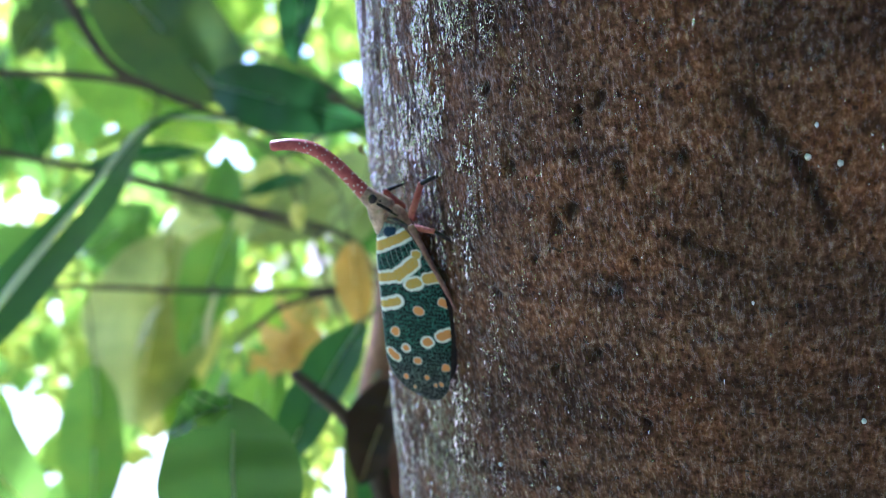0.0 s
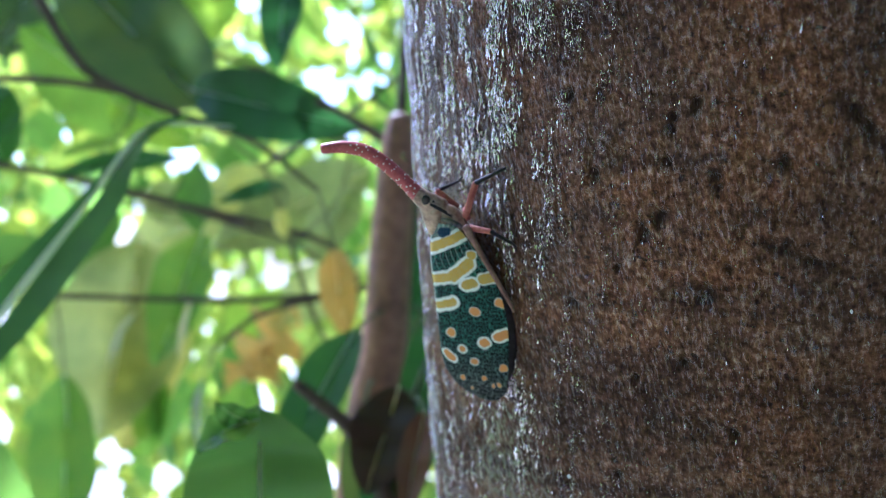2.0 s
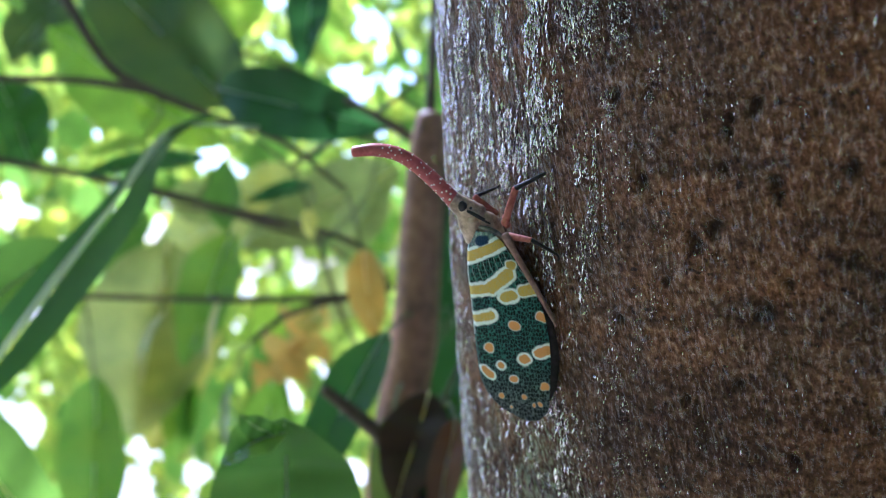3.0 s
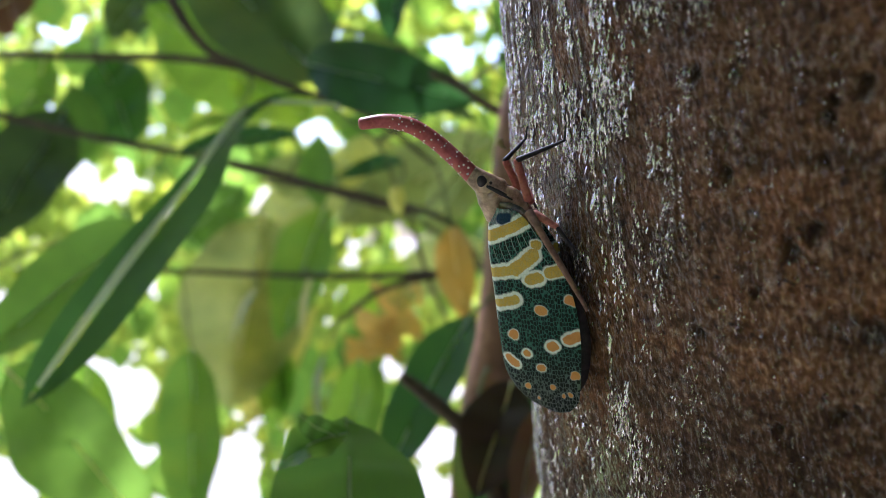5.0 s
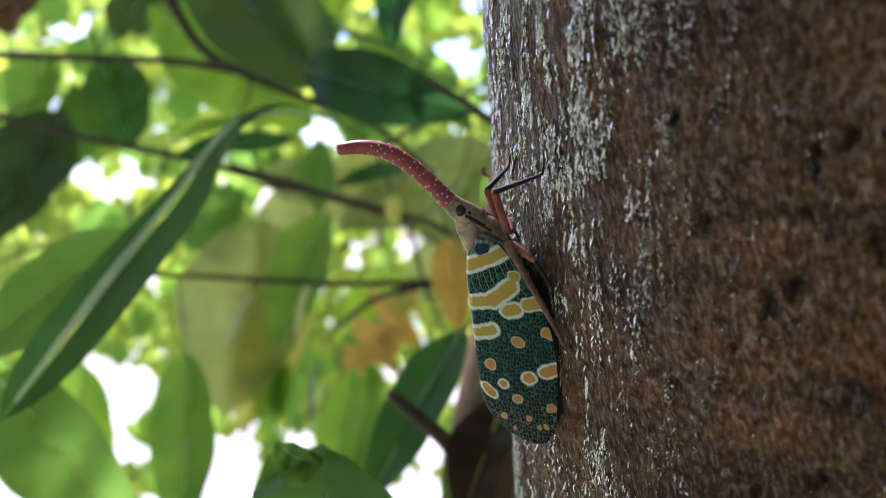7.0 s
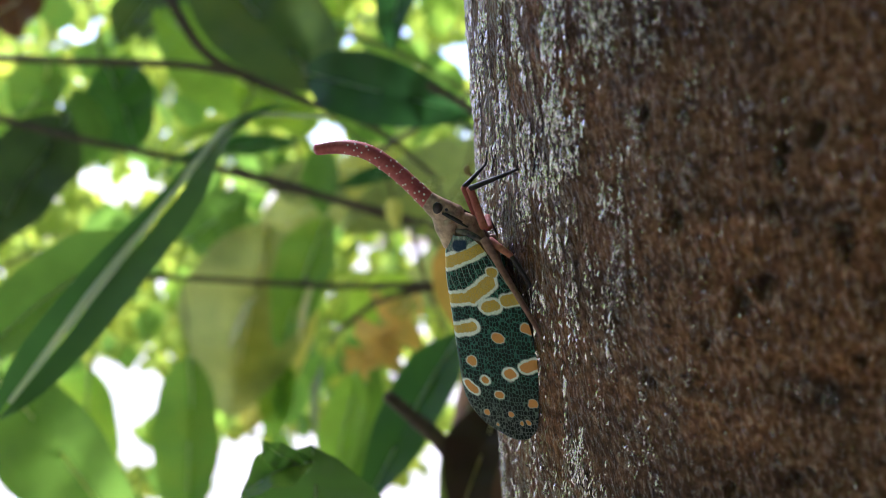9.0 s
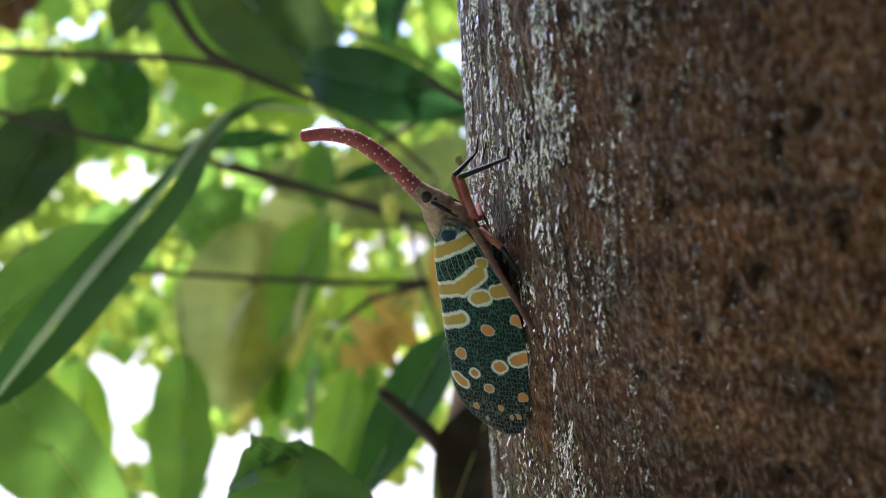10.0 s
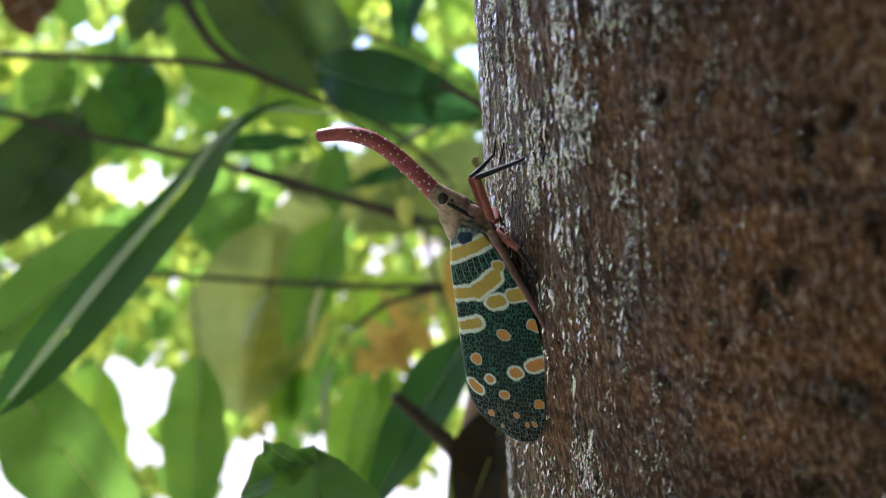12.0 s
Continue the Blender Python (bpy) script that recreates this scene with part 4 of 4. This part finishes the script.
leaf((-0.048, 0.499, 1.430), (-0.052, 0.480, 1.368), 0.037, 15, 0.08, M["mid"])
leaf((-0.060, 0.519, 1.411), (-0.070, 0.499, 1.360), 0.024, 15, 0.08, M["brown"], label="dead brown leaf")
leaf((-0.327, 1.042, 1.500), (-0.362, 0.982, 1.310), 0.089, 0, 0.06, M["pale"], label="pale underside of a leaf")
leaf((-0.522, 0.957, 1.380), (-0.544, 0.950, 1.195), 0.087, 0, 0.06, M["lit"])
leaf((-0.479, 0.916, 1.682), (-0.438, 0.901, 1.595), 0.075, 0, 0.06, M["deep"])
leaf((-0.292, 1.201, 1.588), (-0.410, 1.130, 1.505), 0.081, 0, 0.06, M["pale"], label="pale underside of a leaf")
leaf((-0.029, 0.415, 1.442), (-0.047, 0.372, 1.393), 0.030, 15, 0.06, M["deep"])
leaf((-0.058, 0.452, 1.432), (-0.057, 0.411, 1.383), 0.020, -10, 0.06, M["olive"])
leaf((-0.216, 0.707, 1.580), (-0.299, 0.674, 1.566), 0.018, 20, 0.08, M["deep"])
leaf((-0.143, 0.730, 1.561), (-0.187, 0.699, 1.545), 0.015, 20, 0.08, M["deep"])
leaf((-0.253, 0.686, 1.593), (-0.283, 0.655, 1.577), 0.014, 20, 0.08, M["mid"])
leaf((-0.097, 0.792, 1.595), (-0.129, 0.760, 1.605), 0.014, 20, 0.08, M["olive"])
leaf((-0.487, 1.120, 1.804), (-0.526, 1.082, 1.739), 0.070, 10, 0.08, M["olive"])
leaf((-0.686, 1.035, 1.762), (-0.606, 1.019, 1.792), 0.080, 10, 0.08, M["brown"])
leaf((-0.373, 1.084, 1.580), (-0.278, 1.069, 1.559), 0.050, 10, 0.08, M["pale"])
leaf((-0.311, 1.145, 1.589), (-0.201, 1.133, 1.579), 0.070, 10, 0.08, M["pale"])
leaf((-0.447, 1.019, 1.505), (-0.364, 1.004, 1.558), 0.060, 10, 0.08, M["mid"])
leaf((-0.722, 1.127, 1.611), (-0.637, 1.111, 1.621), 0.090, 10, 0.08, M["olive"])
leaf((-0.027, 0.618, 1.550), (-0.043, 0.599, 1.441), 0.030, 15, 0.06, M["deep"])
leaf((-0.033, 0.579, 1.470), (-0.044, 0.559, 1.393), 0.034, -10, 0.06, M["olive"])
leaf((-0.110, 0.895, 1.574), (-0.154, 0.895, 1.502), 0.045, 0, 0.06, M["pale"])
# this lighter leaf stands in for the lit half of the long leaf
leaf((-0.174, 0.375, 1.513), (-0.228, 0.345, 1.464), 0.030, 5, 0.06, M["mid"])
leaf((-0.036, 0.386, 1.451), (-0.049, 0.370, 1.411), 0.026, 10, 0.08, M["dead"], label="dark dead leaf")
leaf((-0.048, 0.395, 1.442), (-0.039, 0.386, 1.398), 0.022, -15, 0.08, M["dead"], label="dark dead leaf")

# a short stalk ties each leaf to the branch beside it
for ob, base, way in LEAF_BASES:
    gap = np.linalg.norm(BRANCH_POINTS - base, axis=1)
    near = BRANCH_POINTS[gap.argmin()]
    if 0.004 < gap.min() < 0.11:
        stalk = new("leaf_stalk", tube_mesh("leaf_stalk", [near, 0.5 * (near + base) - 0.15 * gap.min() * way, base + 0.002 * way], [0.0011, 0.0009, 0.0008], M["stalk"], 10, 6))
        stalk.parent = ob
twig([(-0.616, 0.888, 1.464), (-0.551, 0.900, 1.496), (-0.480, 0.912, 1.512), (-0.421, 0.922, 1.521)], 0.0022, 0.0016)
twig([(-0.306, 0.811, 1.570), (-0.260, 0.818, 1.557), (-0.204, 0.827, 1.537), (-0.157, 0.835, 1.519), (-0.129, 0.839, 1.499)], 0.0026, 0.0016)
twig([(-0.308, 0.841, 1.556), (-0.250, 0.850, 1.547), (-0.187, 0.860, 1.528), (-0.148, 0.867, 1.523)], 0.0018, 0.0014)
twig([(-0.526, 0.961, 1.773), (-0.510, 0.962, 1.715), (-0.507, 0.961, 1.645)], 0.0020, 0.0012)
twig([(-0.275, 1.002, 1.724), (-0.213, 1.012, 1.703), (-0.156, 1.021, 1.670), (-0.099, 1.030, 1.641)], 0.0030, 0.0024)
twig([(-0.655, 1.039, 1.711), (-0.652, 1.039, 1.660)], 0.0014, 0.0010)
twig([(-0.225, 0.901, 1.358), (-0.245, 0.899, 1.411), (-0.234, 0.901, 1.452)], 0.0014, 0.0010)


# ---- the wood around: far leaves on all sides, with gaps to the sky ----
# clusters of small holes: degrees from straight ahead to the right and above the horizon, spread, how many, radius of one
UPPER_SKY = [
    (-27.5, 3.1, 2.0, 15, 0.30), (-16.0, 5.8, 0.8, 5, 0.40), (-13.4, 4.4, 0.4, 2, 0.4), (-8.2, 10.2, 1.1, 7, 0.42), (-15.4, 11.4, 0.5, 2, 0.38), (-7.0, 13.3, 1.2, 5, 0.2),
    (-4.8, 11.0, 1.5, 2, 0.22), (-12.4, 14.6, 0.2, 1, 0.4), (-10.9, -0.45, 0.5, 3, 0.36), (-14.1, -0.6, 0.1, 1, 0.25), (-19.4, 2.0, 0.3, 2, 0.36), (-11.1, 3.1, 0.3, 2, 0.35),
    (-29.9, 11.4, 1.2, 4, 0.10), (-25.0, 5.9, 0.1, 1, 0.33), (-22.4, 7.1, 0.3, 1, 0.36), (-33.4, -3.4, 0.4, 2, 0.45),
]
LOWER_SKY = [
    (-27.6, -8.3, 1.6, 8, 0.9), (-26.9, -11.5, 1.0, 3, 0.6), (-21.7, -12.9, 1.3, 7, 0.75), (-20.0, -10.2, 0.6, 3, 0.45), (-17.5, -11.6, 0.5, 2, 0.45), (-11.8, -7.6, 0.6, 3, 0.36),
    (-10.7, -5.3, 0.1, 1, 0.32), (-9.3, -12.1, 0.9, 5, 0.6), (-8.8, -9.3, 0.5, 2, 0.35), (-4.7, -13.8, 0.7, 2, 0.5), (-33.2, -12.6, 1.8, 6, 1.0),
]
# wide unseen openings added to light the trunk: towards its flank, overhead, and behind
GAPS = [(-75.0, 38.0, 18.0), (-64.0, 6.0, 20.0), (125.0, 18.0, 15.0)]
hole_rng = np.random.default_rng(4)
for h_az, h_el, spread, holes, h_r in UPPER_SKY + LOWER_SKY:
    for i in range(holes):
        way, off = hole_rng.uniform(0, 2 * math.pi), spread * math.sqrt((i + 0.3) / holes)
        GAPS.append((h_az + off * math.cos(way), h_el + 0.75 * off * math.sin(way), h_r * hole_rng.uniform(0.75, 1.2)))
# and pinholes strewn between them
for i in range(46):
    GAPS.append((hole_rng.uniform(-36, -4), hole_rng.uniform(-7, 15), hole_rng.uniform(0.02, 0.14)))


def leaf_cloud(name, label, count, near, far, size, low, high, turn_range, keep, seed, mat, clump=0.13):
    """Leaves strewn through a shell of air round the place, thinned into clumps and kept out of the gaps."""
    rng = np.random.default_rng(seed)
    azim = rng.uniform(*turn_range, count)
    elev = np.degrees(np.arcsin(rng.uniform(np.sin(np.radians(low)), np.sin(np.radians(high)), count)))
    dist = rng.uniform(near, far, count)
    ok = value_noise(np.stack([azim * clump + 90, elev * clump + 90, dist * 0.7], 1), seed) > keep
    for g_az, g_el, g_r in GAPS:
        away = np.abs((azim - g_az + 180) % 360 - 180)
        ok &= np.hypot(away * np.cos(np.radians(elev)), elev - g_el) > g_r * (0.85 + 0.3 * rng.random(count)) + np.degrees(size * 0.25 / dist)
    azim = np.where(azim > 180, azim - 360, azim)
    a, e = np.radians(azim), np.radians(elev)
    at = np.array([0.0, 0.0, 1.5]) + dist[:, None] * np.stack([np.sin(a) * np.cos(e), np.cos(a) * np.cos(e), np.sin(e)], 1)
    ok &= at[:, 2] > ground_height(at) + 0.1
    at = at[ok]
    n = len(at)
    shape = np.array([(0, 0, 0), (0.30, 0.25, 0.03), (0.42, 0.5, 0.04), (0.27, 0.78, 0.0), (0, 1.0, -0.08), (-0.27, 0.78, 0.0), (-0.42, 0.5, 0.04), (-0.30, 0.25, 0.03), (0, 0.5, -0.05)])
    fan = np.array([(8, i, (i + 1) % 8) for i in range(8)])
    cx, sx = np.cos(rng.normal(-1.2, 0.6, n)), np.sin(rng.normal(-1.2, 0.6, n))
    norm = np.hypot(cx, sx)
    cx, sx = cx / norm, sx / norm
    rz = rng.uniform(0, 2 * np.pi, n)
    sc = size * rng.uniform(0.6, 1.3, n)
    p = (shape - np.array([0, 0.5, 0]))[None] * sc[:, None, None] * np.stack([rng.uniform(0.7, 1.1, n), np.ones(n), np.ones(n)], 1)[:, None]
    roll = rng.normal(0, 0.6, n)
    x, z = p[..., 0] * np.cos(roll)[:, None] + p[..., 2] * np.sin(roll)[:, None], p[..., 2] * np.cos(roll)[:, None] - p[..., 0] * np.sin(roll)[:, None]
    y, z = p[..., 1] * cx[:, None] - z * sx[:, None], p[..., 1] * sx[:, None] + z * cx[:, None]
    x, y = x * np.cos(rz)[:, None] - y * np.sin(rz)[:, None], x * np.sin(rz)[:, None] + y * np.cos(rz)[:, None]
    verts = (np.stack([x, y, z], -1) + at[:, None]).reshape(-1, 3)
    faces = (fan[None] + 9 * np.arange(n)[:, None, None]).reshape(-1, 3)
    ob = new(name, mesh_of(name, verts.tolist(), faces.tolist(), mat))
    tagged(ob, label, "foliage", kind="stuff")
    return ob


leaf_cloud("bush_foliage", "small green leaves of the bush behind the shrub", 380, 0.95, 1.4, 0.07, -28, 32, (-62, 20), 0.40, 9, M["mid"])
leaf_cloud("undergrowth", "green leaves of the undergrowth behind the shrub", 8500, 1.7, 3.4, 0.095, -38, 45, (-85, 50), 0.44, 3, M["mid"], 0.22)
leaf_cloud("far_foliage", "yellow-green leaves of trees farther off with gaps to the sky", 48000, 4.0, 8.0, 0.105, -14, 24, (-85, 50), 0.31, 7, M["far"], 0.6)
leaf_cloud("wood_edge", "dense green leaves at the far edge of the clearing", 12000, 8.5, 12.0, 0.30, -12, 20, (-85, 50), 0.0, 8, M["far"], 0.4)
# unseen leaves overhead and behind, added to hold back light from the trunk
leaf_cloud("canopy", "unseen green leaves overhead with gaps, added to hold back sky light", 13000, 3.0, 6.5, 0.26, 32, 89, (-180, 180), 0.32, 5, M["wood"])
leaf_cloud("side_foliage", "unseen green leaves on the other side, added to dim the trunk", 9000, 2.6, 6.0, 0.26, -20, 34, (48, 276), 0.22, 6, M["mid"])


# ---- what moves ----
FLY_ROWS = [
    (0.0, -0.00662, 0.17063, 1.48727, -2.23, -19.07, 92.30),
    (0.5, -0.00769, 0.17029, 1.48780, -3.35, -19.61, 92.38),
    (1.0, -0.00719, 0.16988, 1.48822, -2.97, -20.11, 90.99),
    (1.5, -0.00835, 0.17219, 1.48898, -3.45, -20.28, 90.03),
    (2.0, -0.00779, 0.17142, 1.48905, -3.43, -20.55, 88.74),
    (2.5, -0.00738, 0.17150, 1.48916, -2.85, -19.99, 87.74),
    (3.0, -0.00736, 0.17091, 1.48897, -2.99, -19.41, 87.56),
    (3.5, -0.00726, 0.17072, 1.48898, -3.04, -19.34, 87.41),
    (3.7, -0.00760, 0.17148, 1.48893, -3.79, -19.50, 88.41),
    (5.3, -0.01403, 0.17820, 1.49265, -4.23, -19.86, 92.76),
    (5.5, -0.01398, 0.18024, 1.49255, -3.99, -19.16, 92.42),
    (6.0, -0.01414, 0.17955, 1.49339, -3.45, -20.06, 91.77),
    (6.5, -0.01415, 0.18101, 1.49321, -3.28, -20.59, 91.42),
    (7.0, -0.01358, 0.17906, 1.49344, -3.68, -20.93, 91.99),
    (8.8, -0.01349, 0.17990, 1.49373, -4.97, -19.71, 92.33),
    (9.0, -0.01350, 0.18007, 1.49369, -4.75, -20.54, 92.32),
    (9.5, -0.01356, 0.18096, 1.49355, -4.76, -19.85, 91.76),
    (10.0, -0.01342, 0.17985, 1.49370, -4.76, -21.03, 92.29),
    (10.5, -0.01354, 0.18095, 1.49359, -4.24, -21.59, 92.31),
    (11.0, -0.01332, 0.17931, 1.49388, -4.56, -21.32, 92.26),
    (11.5, -0.01349, 0.17946, 1.49390, -4.50, -21.24, 92.28),
    (12.0, -0.01378, 0.18100, 1.49356, -4.48, -19.69, 92.15),
]


def about(point, degrees):
    """A turn across the body about a joint given in millimetres."""
    p = Vector(point) * MM
    return Matrix.Translation(p) @ Matrix.Rotation(radians(degrees), 4, "X") @ Matrix.Translation(-p)


def motions():
    walk(fly, [(t, pose(*row)) for t, *row in FLY_ROWS])
    # the forelegs are spread wide at first and drawn together once it has sidled round the trunk
    for key, line, hip, knee in (("near", FORE_NEAR, 30, -36), ("far", FORE_FAR, -29, 58)):
        femur, shin = joints[key]
        walk(femur, [(0.0, about(line[0], hip)), (3.7, about(line[0], hip)), (4.5, about(line[0], hip * 0.4)), (5.3, about(line[0], 0)), (12.0, about(line[0], 0))])
        walk(shin, [(0.0, about(line[1], knee)), (3.7, about(line[1], knee)), (4.5, about(line[1], knee * 0.4)), (5.3, about(line[1], 0)), (12.0, about(line[1], 0))])
    # and the middle leg on the near side is drawn in along the wing
    walk(joints["middle"][0], [(t, about(MIDDLE_HIP, turn)) for t, turn in ((0.0, 0), (3.7, 0), (4.5, 16), (5.3, 28), (12.0, 28))])


motions()
